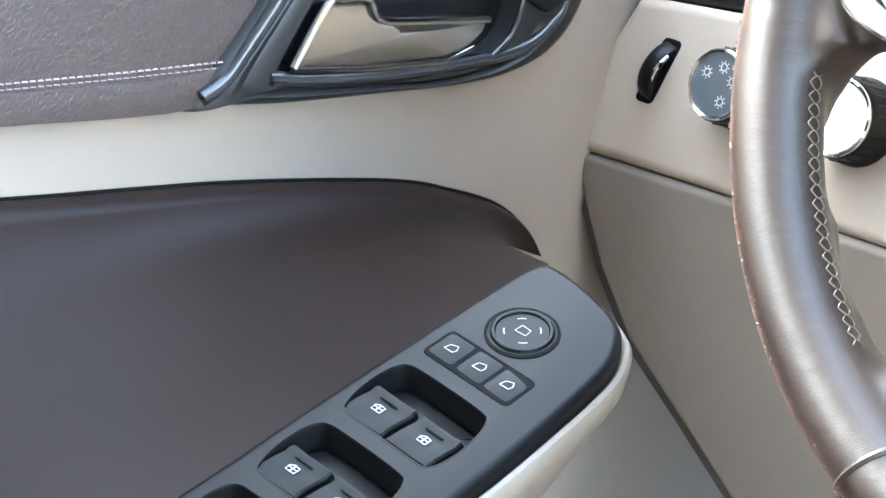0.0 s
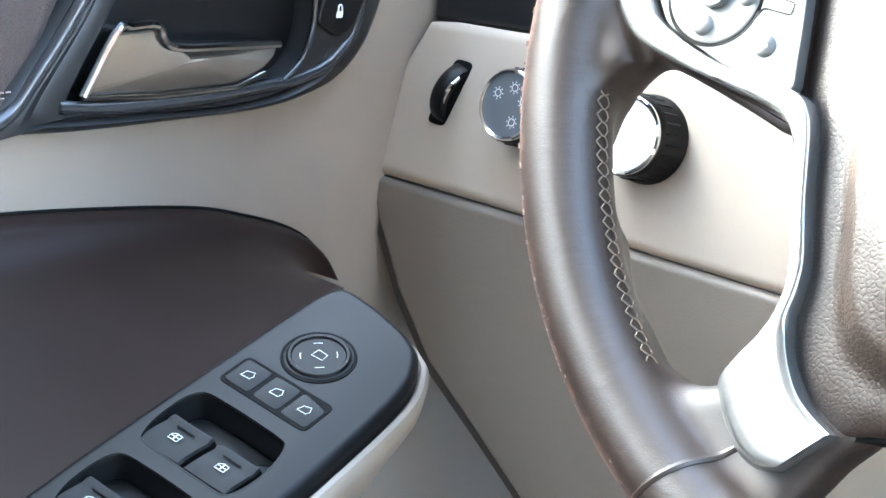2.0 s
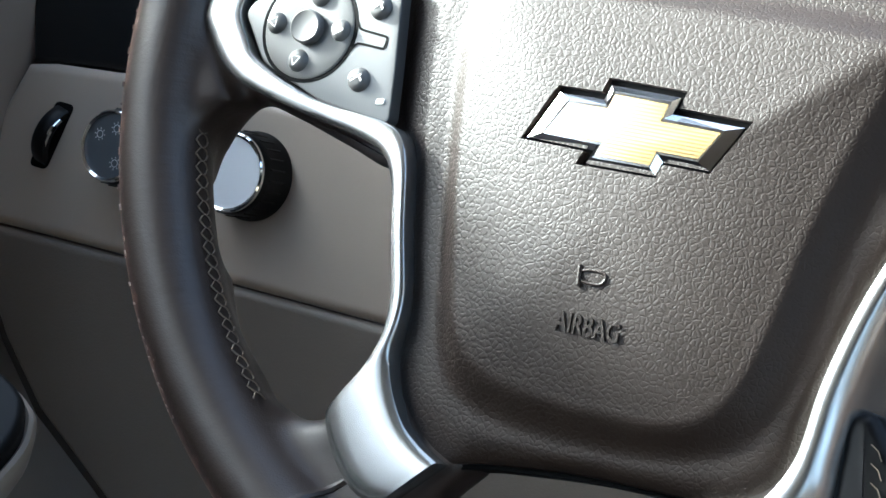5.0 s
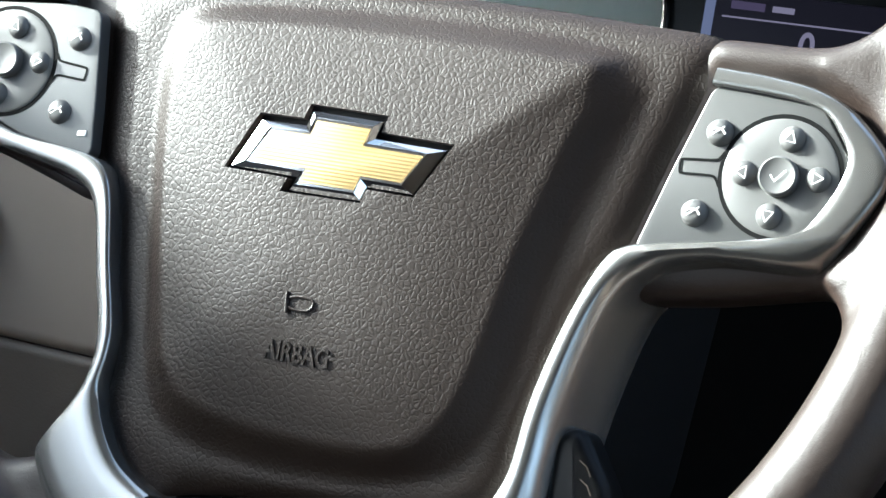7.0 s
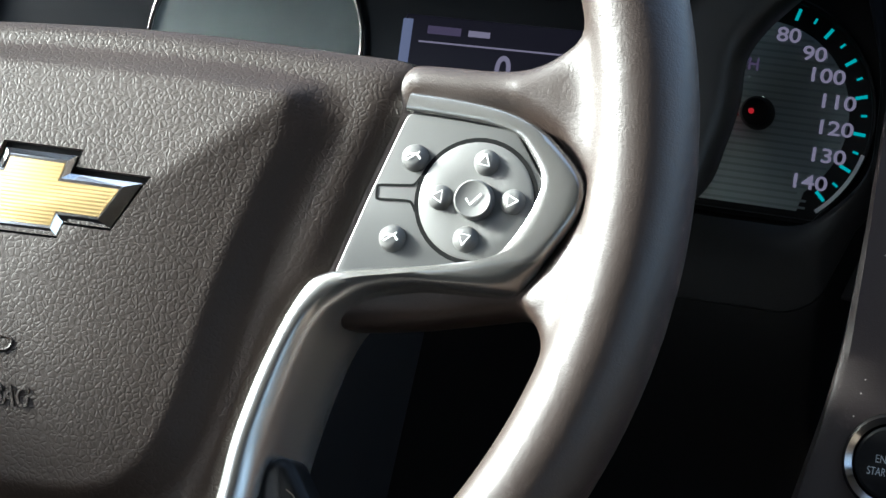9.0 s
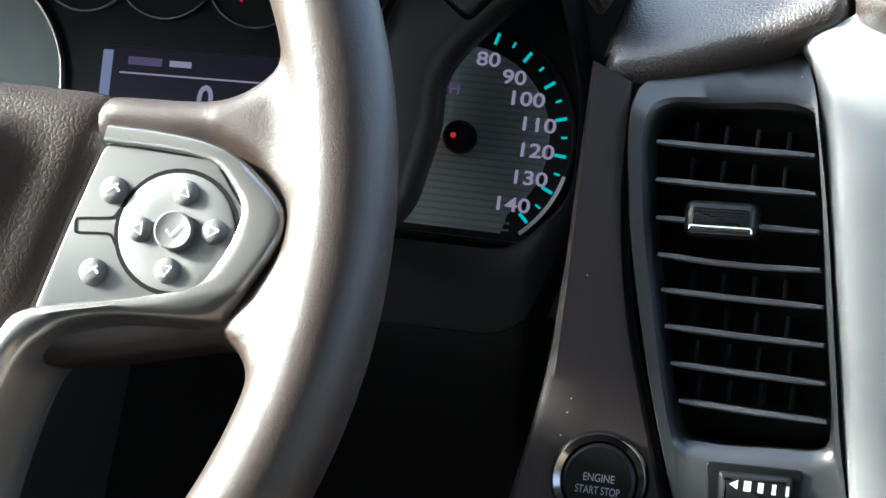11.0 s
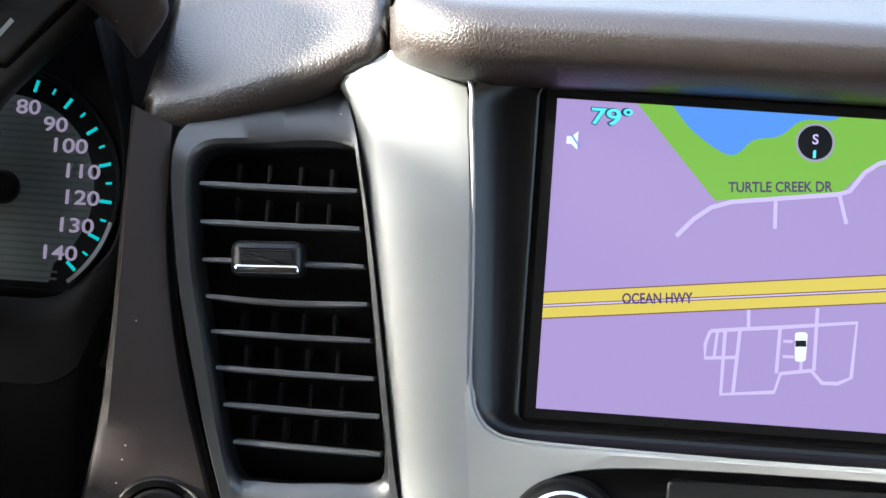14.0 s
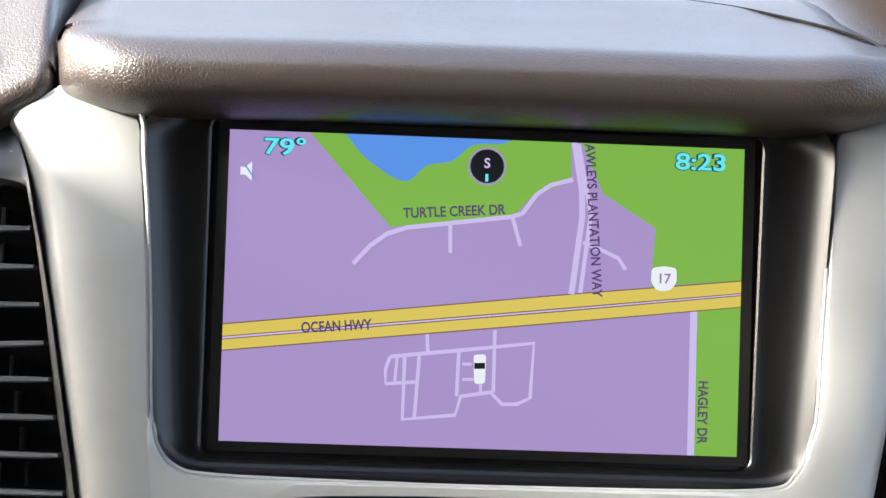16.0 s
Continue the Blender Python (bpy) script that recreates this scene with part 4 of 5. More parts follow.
for w, pts in ((1.5, [(-44.3, 8.5), (-38.8, 14.7), (-33.3, 18.9), (-26.7, 21.2), (-11.6, 23.3), (8.3, 26.1), (12.1, 27.4), (16.6, 33.9), (21.3, 37.3), (28.9, 39.5)]),
               (1.3, [(-12.2, 23.3), (-11.8, 13.2)]), (1.3, [(8.7, 26.2), (11.7, 16.4)]),
               (2.0, [(29.0, 52), (32.0, 35.4), (32.3, 26.8), (29.4, 0.8)]), (1.4, [(30.4, 51.6), (35.2, 27.9), (32.4, 1.3)]),
               (1.3, [(32.8, 18.3), (39.4, 16), (45, 13.4), (47.5, 9.7)]),
               (1.3, [(-30.9, -22.2), (-21.5, -21), (-6.4, -19.2), (17.3, -16.1), (16.5, -34.5), (12.2, -36.7), (7.1, -36.9), (3.2, -33), (-6.8, -34.7), (-8.5, -41), (-26.1, -43), (-26, -21.7)]),
               (1.2, [(-30.9, -22.2), (-32.3, -26.6), (-32.1, -31.3), (-22.1, -30.4)]), (1.2, [(-21.1, -21), (-22.1, -42.3)]), (1.0, [(-28.5, -22.2), (-29.1, -30.9)]),
               (1.2, [(-7.9, -19.6), (-8.2, -34.7)]), (1.2, [(4, -12.2), (4.1, -33)]), (1.2, [(-18.7, -14.3), (-18.3, -20.5)]),
               (1.0, [(-6.6, -23.9), (-3.4, -23.8)]), (1.0, [(-6.5, -29), (-2.7, -28.9)]), (1.0, [(-0.3, -29), (-0.2, -33.1)]), (2.4, [(71.1, -3.6), (71.3, -52)])):
    part("map_road", stroke(pts, w, 0.30 if w != 2.4 else 0.25), E_ROAD, panel, "pale lilac street")
words("street_name", "TURTLE CREEK DR", -28, 24.4, 0.5, 3.3, E_INK, panel, angle=4.2, width=34.5)
words("street_name", "OCEAN HWY", -60.8, -15.2, 0.55, 3.4, E_INK, panel, angle=4.6, width=23.5)
words("street_name", "AWLEYS PLANTATION WAY", 32.6, 51.6, 0.55, 3.2, E_INK, panel, angle=-85.5, width=52)
words("street_name", "HAGLEY DR", 73.4, -26.8, 0.55, 3.2, E_INK, panel, angle=-90.0, width=21)
E_TEAL = glow("map_teal", (0.01, 0.07, 0.10))
words("temperature_outline", "79\u00b0", -75.6, 44.2, 0.5, 5.3, E_TEAL, panel, width=13.8, bold=0.075)
words("clock_outline", "8:23", 63.4, 44.4, 0.5, 5.4, E_TEAL, panel, width=17, bold=0.075)
words("temperature", "79\u00b0", -75.6, 44.2, 0.6, 5.3, E_CYAN, panel, width=13.8, bold=0.025)
words("clock", "8:23", 63.4, 44.4, 0.6, 5.4, E_CYAN, panel, width=17, bold=0.025)
part("route_shield", flat(rounded([(56.4, 10.6), (60.6, 11.4), (64.8, 10.8), (65, 6), (63, 3.4), (60.6, 2.8), (58, 3.2), (56.2, 6)], 1.2), 0.5), E_WHITE, panel, "white route shield")
words("route_number", "17", 60.6, 5.6, 0.6, 3.2, glow("map_mauve", (0.30, 0.20, 0.36)), panel, align="CENTER")
comp = part("compass", lathe(-0.4, 42.8, [(6.5, 0.2), (6.5, 0.7), (5.9, 0.72)], 40), glow("map_grey", (0.34, 0.32, 0.40)), panel, "round compass with a pale rim")
part("compass_face", lathe(-0.4, 42.8, [(5.7, 0.6), (5.7, 0.85), (0.3, 0.85)], 40), E_BLACK, comp, "black compass face")
words("compass_letter", "S", -0.4, 42.3, 0.95, 3.2, E_ROAD, comp, align="CENTER")
part("compass_mark", stroke([(-0.4, 37.6), (-0.4, 40.2)], 1.0, 0.95), E_CYAN, comp, "cyan mark")
mute = flat([(-83, 39.5), (-81.3, 39.5), (-79.2, 41.4), (-79.2, 35), (-81.3, 36.9), (-83, 36.9)], 0.5)
part("mute_symbol", mute, E_WHITE, panel, "white muted speaker symbol")
part("mute_symbol", stroke([(-81.6, 40.2), (-78.4, 36)], 0.5, 0.6), E_WATER, panel, "")
part("car_symbol", slab(rounded([(-2.9, -20.6), (1.3, -20.4), (1.2, -30.2), (-2.4, -30.4)], 1.2), 0.2, 0.6, 0.1), E_WHITE, panel, "white car symbol")
part("car_symbol", stroke([(-2.6, -24.4), (1.0, -24.2)], 2.0, 0.75), E_BLACK, panel, "black windscreen of the car symbol")

# ---- air vent ----
vent = thing("air_vent", STACK_LEFT, "black slatted air vent with a chrome tab", "air vent")
v_out = spline([(-211, 33), (-190, 41), (-160.5, 53), (-153, 42), (-147, 19), (-142, -5), (-137.5, -30), (-130, -74), (-124, -112), (-150, -114), (-176, -112), (-188, -86), (-200, -46), (-209, -6)], 5, True)
v_in = spline([(-203.2, 24.5), (-180, 28.8), (-154, 30.3), (-149.6, 24), (-145.8, 5), (-142, -18), (-138.6, -40), (-133.4, -72), (-136, -80.5), (-150, -82), (-174, -83), (-185, -78), (-195.5, -38), (-202.6, -4)], 5, True)
bm = ribbon(v_out, v_in, [(0, 4), (0.1, 6.5), (0.75, 6), (0.9, 4.5), (1, 1.5)], 120, True, back=-24)
for q in bm.verts:
    # its head leans back
    q.co.z -= max(0.0, q.co.y - 0.024) * 0.55
part("vent_frame", bm, VENT, vent, "satin black vent surround")
part("vent_duct", slab([(-215, 45), (-130, 55), (-118, -110), (-200, -110)], -45, -30, 1), BLACK, vent, "dark duct")
sl = [(-202.3, 15.3), (-201.1, 2.5), (-199.4, -10.2), (-197.3, -22.4), (-194.7, -34.1), (-192.1, -46.1), (-188.7, -58.2), (-184.5, -70.4)]
sr = [(-149.3, 16.2), (-147.5, 3.6), (-145.2, -8.9), (-143.1, -21.5), (-141.1, -33.6), (-139.1, -46.2), (-137.0, -58.7), (-135.0, -71.2)]
for k, ((ax, ay), (bx, by)) in enumerate(zip(sl, sr)):
    bm = bmesh.new()
    rows = []
    for j in range(9):
        s = j / 8
        x, y = ax + (bx - ax) * s, ay + (by - ay) * s - 0.15 * math.sin(math.pi * s)
        if k == 3:
            y -= 0.8 * math.sin(math.pi * s)
        tip = 0.7 + 0.3 * min(1, min(s, 1 - s) * 12)
        rows.append([(x, y + 1.0 * tip, -5.0), (x, y + 1.0 * tip, 0.6), (x, y + 0.7 * tip, 1.3), (x, y - 0.5, 1.6), (x, y - 1.1 * tip, 0.9), (x, y - 0.6, -12), (x, y + 0.8, -12)])
    ring_bm(bm, rows)
    part("slat", bm, SLAT, vent, "black horizontal slat" if k == 0 else "")
for k in range(4):
    for (y0, y1) in ((24, 18), (12, 5), (-26, -33), (-38, -45), (-50, -57), (-62, -69)):
        x = -191.5 + k * 10.6 + max(0, -y0) * 0.18
        part("vane", slab([(x - 0.7, y0), (x + 0.7, y0), (x + 0.7, y1), (x - 0.7, y1)], -30, -16, 0.3, 2), HOUSING, vent, "black upright vane" if k == 0 and y0 == 24 else "")
tab = part("tab", slab(rounded([(-189.4, -3.4), (-165.2, -2.2), (-164.4, -14.0), (-188.8, -15.4)], 3.6), -6, 10.5, 3.8), SATIN_BLACK, vent, "black ribbed tab")
part("tab_edge", slab(rounded([(-187.6, -11.2), (-166.0, -10.2), (-165.4, -13.2), (-187.4, -14.3)], 1.3), 0, 11.0, 1.2), CHROME, tab, "chrome edge line")
for k in range(6):
    part("tab_rib", rod([(-186 + k * 0.1, -5.8 - k * 0.8, 10.4), (-168.5, -4.9 - k * 0.8, 10.4)], 0.28, 5), SATIN_BLACK, tab)
thumb = thing("vent_dial", STACK_LEFT, "black ribbed vent dial with white marks", "vent dial")
part("dial_bed", slab(rounded([(-172.4, -88.8), (-140.4, -87.8), (-139.6, -104), (-170, -104)], 2), -2, 7.2, 0.6), BLACK, thumb, "black sunken bed")
part("thumb_wheel", slab(rounded([(-168, -91), (-143, -90), (-143, -103), (-167, -103)], 2), 0, 9.4, 3), SATIN_BLACK, thumb, "ribbed thumb wheel")
for k, (w, hh) in enumerate(((2.6, 2.6), (2.4, 3.4), (1.8, 3.4), (1.4, 3.4), (1.0, 3.4))):
    x = -162 + k * 4.4
    shape = [(x - 1.6, -95), (x + 1.2, -93.4), (x + 1.2, -96.6)] if k == 0 else [(x - w / 2, -93.4), (x + w / 2, -93.4), (x + w / 2, -96.8), (x - w / 2, -96.8)]
    part("dial_mark", flat(shape, 9.55), MARK, thumb, "white mark" if k == 0 else "")

# brown upright panel with the start button
upright = thing("upright_panel", STACK_LEFT, "dark brown upright dash panel beside the vent", "dashboard part")
up_l = spline([(-227, 40), (-228, -7), (-229, -40), (-232, -78), (-242, -130)], 5)
up_r = spline([(-212.6, 34), (-211.6, -5), (-205.1, -43), (-194.6, -77), (-179.6, -120)], 5)
part("panel", ribbon(up_l, up_r, [(0, 0), (0.05, 6), (0.14, 7.6), (0.5, 5.5), (0.85, 3.5), (0.97, 2.4), (1, 0)], 40, back=-60), COLUMN, upright, "dark brown grained panel")
part("joint", ribbon([q + Vector((-2, 0, 0)) for q in map(lambda q: q.to_3d(), up_r)], [q + Vector((2.2, 0, 0)) for q in map(lambda q: q.to_3d(), up_r)], [(0, 0.2), (1, 0.2)], 40, back=-50), GAP, upright, "black joint beside the vent")
start = thing("start_button", STACK_LEFT, "round black engine start button with a chrome ring", "start button")
SX, SY = -206.9, -99.9
part("ring", lathe(SX, SY, [(16.6, 4), (16.6, 8.0), (15.4, 9.6), (13.2, 8.4), (12.4, 6.0)], 48), DARK_CHROME, start, "polished metal ring")
part("cap", lathe(SX, SY, [(12.3, 4), (12.3, 8.2), (11.2, 9.2), (1, 9.4)], 48), BLACK, start, "black cap")
words("lettering", "ENGINE", SX, SY - 0.4, 9.6, 2.6, MARK_DIM, start, align="CENTER", width=10.5, bold=0.0)
words("lettering", "START STOP", SX, SY - 4.6, 9.6, 2.6, MARK_DIM, start, align="CENTER", width=15, bold=0.0)

# radio controls under the screen
radio = thing("radio_panel", STACK, "gloss black radio panel with a round metal-ringed knob", "radio panel")
part("panel_face", slab(rounded([(-96, -66), (108, -66), (112, -130), (-100, -130)], 14), -6, 4.5, 1.5), BEZEL, radio, "gloss black panel")
knob = part("knob", lathe(-75, -92, [(19, 3), (19, 10), (17.5, 12), (16, 12.4), (14.8, 16), (13.6, 22), (11, 22.6), (1, 22.6)], 48), BLACK, radio, "black knob")
part("knob_ring", lathe(-75, -92, [(14.4, 18), (14.4, 22.3), (13.4, 23.2), (12.2, 22.9)], 48), CHROME, knob, "chrome ring")
part("key_strip", slab(rounded([(-42, -72), (70, -70.5), (70, -90), (-42, -90)], 3), 3, 7, 1), SATIN_BLACK, radio, "black key row")

# ---- padded dash tops ----
def roll(edge, profile, n=110, ends_in=(0, 0)):
    """A padded brow that follows its lower edge; profile of (up, out)."""
    e = resample(spline(edge, 8), n)
    rows = []
    for q in e:
        f = 1.0
        for d, on in ((q.x - e[0].x, ends_in[0]), (e[-1].x - q.x, ends_in[1])):
            if on and d < on:
                f = min(f, math.sqrt(max(0, 1 - (1 - d / on) ** 2)))
        low = 0.1 if ends_in[1] and e[-1].x - q.x < ends_in[1] else 0.55
        rows.append([(q.x, q.y + u * (low + (1 - low) * f) if w > -100 else q.y + u, w * f - 8 * (1 - f) if w > 0 else w) for u, w in profile])
    return loft(rows)


dash = thing("padded_dashboard", STACK, "dark brown grained padded dashboard top", "dashboard")
prof = spline([(-3, -20), (-3, 6), (-1, 16), (4, 23), (11, 25.5), (16, 24), (21.5, 18), (26, 6), (33, -14), (44, -44), (60, -90), (95, -220), (140, -420), (225, -740)], 4)
bm = roll([(-146, 65), (-137, 62), (-127, 59.4), (-113, 57.6), (-60, 58.6), (0, 59.2), (60, 59.4), (94, 59.4), (114, 60.8), (130, 64), (150, 71)], prof, ends_in=(34, 40))
brow = part("centre_brow", bm, DASH, dash, "brown padded brow over the screen")
part("brow_seam", rod(spline([(20, 124, -102), (55, 117.2, -83), (72.4, 114, -74), (93.7, 110.2, -63), (110, 103.3, -40), (122.6, 97.4, -23), (129.5, 92, -9), (136, 86, 1)], 6), 0.7, 6), GAP, brow, "dark seam along the back of the brow")
part("dash_top", roll([(20, 59), (100, 60), (150, 62), (300, 60), (700, 60)], [(30, -16), (41.5, -44), (57.5, -90), (92, -220), (137, -420), (222, -740)]), DASH, dash, "brown dashboard top behind the brow")
prof2 = spline([(-8.5, -60), (-6.5, -12), (-4.5, -3), (-1.5, 1.0), (2.5, 2.5), (7.5, 1.5), (15.5, -4), (26, -14), (42, -33), (70, -76), (120, -300), (232, -740)], 4)
bm = roll([(-227, 33), (-221, 35), (-209, 38), (-197, 42), (-182, 47.6), (-169, 52.6), (-155, 60), (-145, 64.5)], prof2, ends_in=(6, 7))
part("side_brow", bm, DASH, dash, "brown padded brow over the vent")
bm = roll([(148, 70), (180, 64), (260, 60), (420, 60), (700, 60)], prof2)
part("side_brow", bm, DASH, dash, "brown padded brow")
# unseen but for its end; its outline is set by the shade it casts
shelf = lone("dash_shelf", slab([(-400, -110), (0, -110), (12, -85), (16, 20), (45, 800), (-590, 800), (-590, 20), (-410, 15)], -30, 0, 10), DASH, Matrix.Translation((-0.23, 0.895, 1.328)), "unseen dark brown dashboard top over the dials, shaped for its shade", "dashboard part")
# the hood's rounded end beside the vent
end = spline([(45, 0), (48, -28), (60.8, -39.7), (68.7, -46.9), (74, -53.5), (76.6, -55.6), (79, -53), (81.6, -48.6), (85, -43), (86.5, -37), (83, -27), (74, -17), (60, -6), (52, 0)], 4)
bm = bmesh.new()
ring_bm(bm, [[(70 + (q.x - 70) * k - 0.19 * dy, -10 + dy, -24 + (q.y + 24) * k - 0.2 * dy) for q in end] for dy, k in ((0, 0.55), (0.8, 0.78), (2.5, 0.9), (5.5, 0.97), (9, 1.0), (40, 1.0), (80, 0.98))])
part("hood_end", bm, COLUMN, shelf, "rounded dark brown end of the hood")
lone("passenger_panel", slab([(160, 64), (860, 64), (860, -260), (120, -260), (128, -110)], -40, 2, 6), BROWN, STACK, "brown passenger dash panel", "dashboard part")
lone("centre_console", slab([(-176, -108), (860, -108), (860, -420), (-150, -420)], -120, -14, 6), BLACK, STACK, "black lower centre stack", "dashboard part")

# ---- beige left end of the dashboard ----
ends = thing("dashboard_end", LEFT, "beige vinyl end of the dashboard with knobs", "dashboard")
top = [(-54, 27), (-40, 29.5), (0, 32), (60, 33), (200, 34), (330, 36), (330, -43.6), (150, -43.4), (26, -43.4), (-40, -43.8), (-67.5, -44.3), (-73.0, -34), (-73.2, -24), (-69, -9), (-60, 12)]
part("knob_panel", slab(top, -60, 0, 5.0, 7), BEIGE_LIT, ends, "beige knob panel")
# the lower panel turns under towards the knees
UNDER = LEFT.inverted() @ plane(-0.7081, 0.8296, -0.3769, 6)
low = [(-66.3, -0.8), (-40.0, -0.6), (26.0, -0.2), (151.9, 0.0), (329.9, 0.0), (302.2, -290.2), (107.9, -290.3), (78.9, -165.4), (43.4, -129.8), (10.7, -103.7), (-23.1, -77.5), (-44.4, -49.3), (-58.6, -21.4)]
SWITCH = surface("switch_black", (0.0055, 0.0057, 0.006), 0.45, fine=0.05, spec=0.1)
SEAM = surface("brown_seam", (0.040, 0.032, 0.026), 0.7, vary=0.1)
part("lower_panel", slab(low, -60, -0.3, 3.4, 5), BEIGE_SHADED, ends, "beige grained lower panel, its tone darkened for shade").matrix_basis = UNDER
part("door_joint", slab([(150, -2), (-60, -0.2), (-69.6, -0.9), (-62.9, -24.3), (-48.3, -52.8), (-26.5, -81.7), (7.8, -107.7), (40.6, -133.7), (75.5, -168.3), (107.9, -292)], -62, -3.5, 0.5), SEAM, ends, "dark joint beside the door").matrix_basis = UNDER
part("panel_joint", slab([(-62, -38), (330, -38), (330, -52), (-54, -52)], -60, -4, 0.5), SEAM, ends, "dark joint")
part("top_panel", slab([(-75, 100), (330, 110), (330, 36), (0, 33.4), (-56, 28.5)], -80, -6, 3), SATIN_BLACK, ends, "dark panel above the knobs")

dim = thing("dimmer_wheel", LEFT, "black ribbed dimmer wheel in its slot", "dimmer wheel")
part("slot", slab(rounded([(-33, 14), (-22.5, 13.6), (-30.6, -16.4), (-40.6, -16)], 3), -3, 0.3, 0.2), GAP, dim, "dark slot")
bm = bmesh.new()
u, v = Vector((-0.26, -0.966)), Vector((0.966, -0.26))
c = Vector((-31.5, -1.2))
rows = []
for k in range(13):
    a = radians(-75 + k * 12.5)
    q = c + u * 15 * math.sin(a) * 0.95
    hh = -6 + 14 * math.cos(a)
    rows.append([(*(q - v * 3.6), hh - 4), (*(q - v * 3.6), hh), (*(q - v * 2.4), hh + 0.9), (*(q + v * 2.4), hh + 0.9), (*(q + v * 3.6), hh), (*(q + v * 3.6), hh - 4)])
ring_bm(bm, rows)
part("thumb_wheel", bm, BLACK, dim, "black ribbed wheel")
part("metal_insert", rod(spline([(-26.2, 6.0, 3.5), (-27.6, 0.5, 6.8), (-30.6, -6.5, 5.2), (-33.0, -11, 1.0)], 5), 1.3, 8), CHROME, dim, "bright metal insert")
part("mark", flat([(-29.5, 8.2), (-25.8, 8.0), (-26.6, 5.2), (-30.2, 5.4)], 3.2), MARK, dim, "white mark")


def dash_knob(name, label, x, y, r, face, marks):
    k = thing(name, LEFT, label, "dash knob")
    part("knob_side", lathe(x, y, [(r + 1.2, -1), (r + 1.2, 2), (r, 4), (r, 14), (r - 0.8, 17), (r - 1.6, 18)], 44), BLACK, k, "black knob side")
    for j in range(24):
        a = 2 * math.pi * j / 24
        part("rib", rod([(x + r * math.cos(a), y + r * math.sin(a), 4), (x + r * math.cos(a), y + r * math.sin(a), 14)], 0.5, 5), BLACK, k)
    part("ring", lathe(x, y, [(r - 0.9, 16), (r - 0.9, 18.6), (r - 1.6, 19.4), (r - 2.6, 18.8), (r - 2.6, 17)], 44), CHROME, k, "chrome ring")
    part("face", lathe(x, y, [(r - 2.6, 15), (r - 2.6, 18), (1, 18.2)], 44), face, k)
    for a, s in marks:
        q = Vector((x, y)) + Vector((math.cos(radians(a)), math.sin(radians(a)))) * r * 0.48 * s
        sym = stroke([q + Vector((1.6 * math.cos(b * math.pi / 4), 1.6 * math.sin(b * math.pi / 4))) for b in range(9)], 0.38, 18.4)
        for b in range(8):
            d = Vector((math.cos(b * math.pi / 4), math.sin(b * math.pi / 4)))
            stroke([q + d * 2.1, q + d * 2.8], 0.4, 18.4, bm=sym)
        part("symbol", sym, MARK, k, "white symbol")
    return k


dash_knob("headlight_knob", "black headlight knob with chrome ring and white symbols", 15.2, 1.0, 16.2, surface("knob_face", (0.12, 0.13, 0.14), 0.3, metal=0.5, vary=0.05), ((150, 1), (80, 1), (20, 1), (-60, 1)))
# the sky mirrored in this knob's face is put into its pale colour
dash_knob("drive_mode_knob", "black round knob with chrome ring, face paled for its sky reflection", 77.0, 2.0, 17.4, surface("knob_sky_pale", (0.72, 0.73, 0.74), 0.4, metal=0.05, vary=0.05), ())

# ---- door ----
door = thing("door_panel", DOOR, "beige and brown door panel with armrest switches", "car door")
# beige skin, bulging towards the cabin below the belt
rows = []
for y in range(-700, 420, 40):
    r = []
    for z, x in ((82, -30), (72, -12), (40, -2), (0, 0), (-60, 0), (-150, -4), (-260, -6), (-420, -10), (-600, -20)):
        bend = -0.0 if y < 200 else -(y - 200) ** 2 / 900.0
        r.append((y, z, x + bend * 0.3))
    rows.append(r)
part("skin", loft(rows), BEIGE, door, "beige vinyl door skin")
pad_edge = spline([(-700, 50), (-300, 40), (-160, 23), (-82.6, 11.7), (-33.8, 3.8), (-2.5, 0.4), (16, 8), (26, 22), (42, 50), (58, 74)], 6)
bm = ribbon(pad_edge, [(-700, 78), (-300, 78), (-60, 78), (20, 78), (60, 78)], [(0, 0), (0.03, 3.5), (0.08, 5.8), (0.2, 7), (1, 7)], 90)
part("upper_pad", bm, BROWN_GRAIN, door, "brown grained upper pad")
part("pad_lip", ribbon(spline([(-700, 48), (-300, 38), (-160, 21.6), (-82.6, 10), (-33.8, 2.2), (-2.5, -1.0), (18, 7)], 6), spline([(-700, 63), (-300, 53), (-160, 35.4), (-82, 24.4), (-33, 17.6), (0, 14.6), (24, 14)], 6), [(0, 3), (0.1, 7.6), (0.5, 8.6), (0.95, 8.2), (1, 6.8)], 60), BROWN_GRAIN, door, "brown welt under the stitching")
bm = bmesh.new()
for k in range(66):
    y = 18 - k * 3.4
    z = 14.6 - (y - 18) * 0.115 - min(0, y + 33) * 0.012
    rod([(y, z + 0.4, 8.0), (y - 1.1, z + 1.0, 8.8), (y - 2.4, z + 0.9, 8.0)], 0.36, 5, bm=bm)
    rod([(y, z - 1.6, 8.2), (y - 1.1, z - 1.2, 8.9), (y - 2.4, z - 1.1, 8.2)], 0.22, 5, bm=bm)
part("stitching", bm, THREAD_DARK, door, "mauve double stitching")

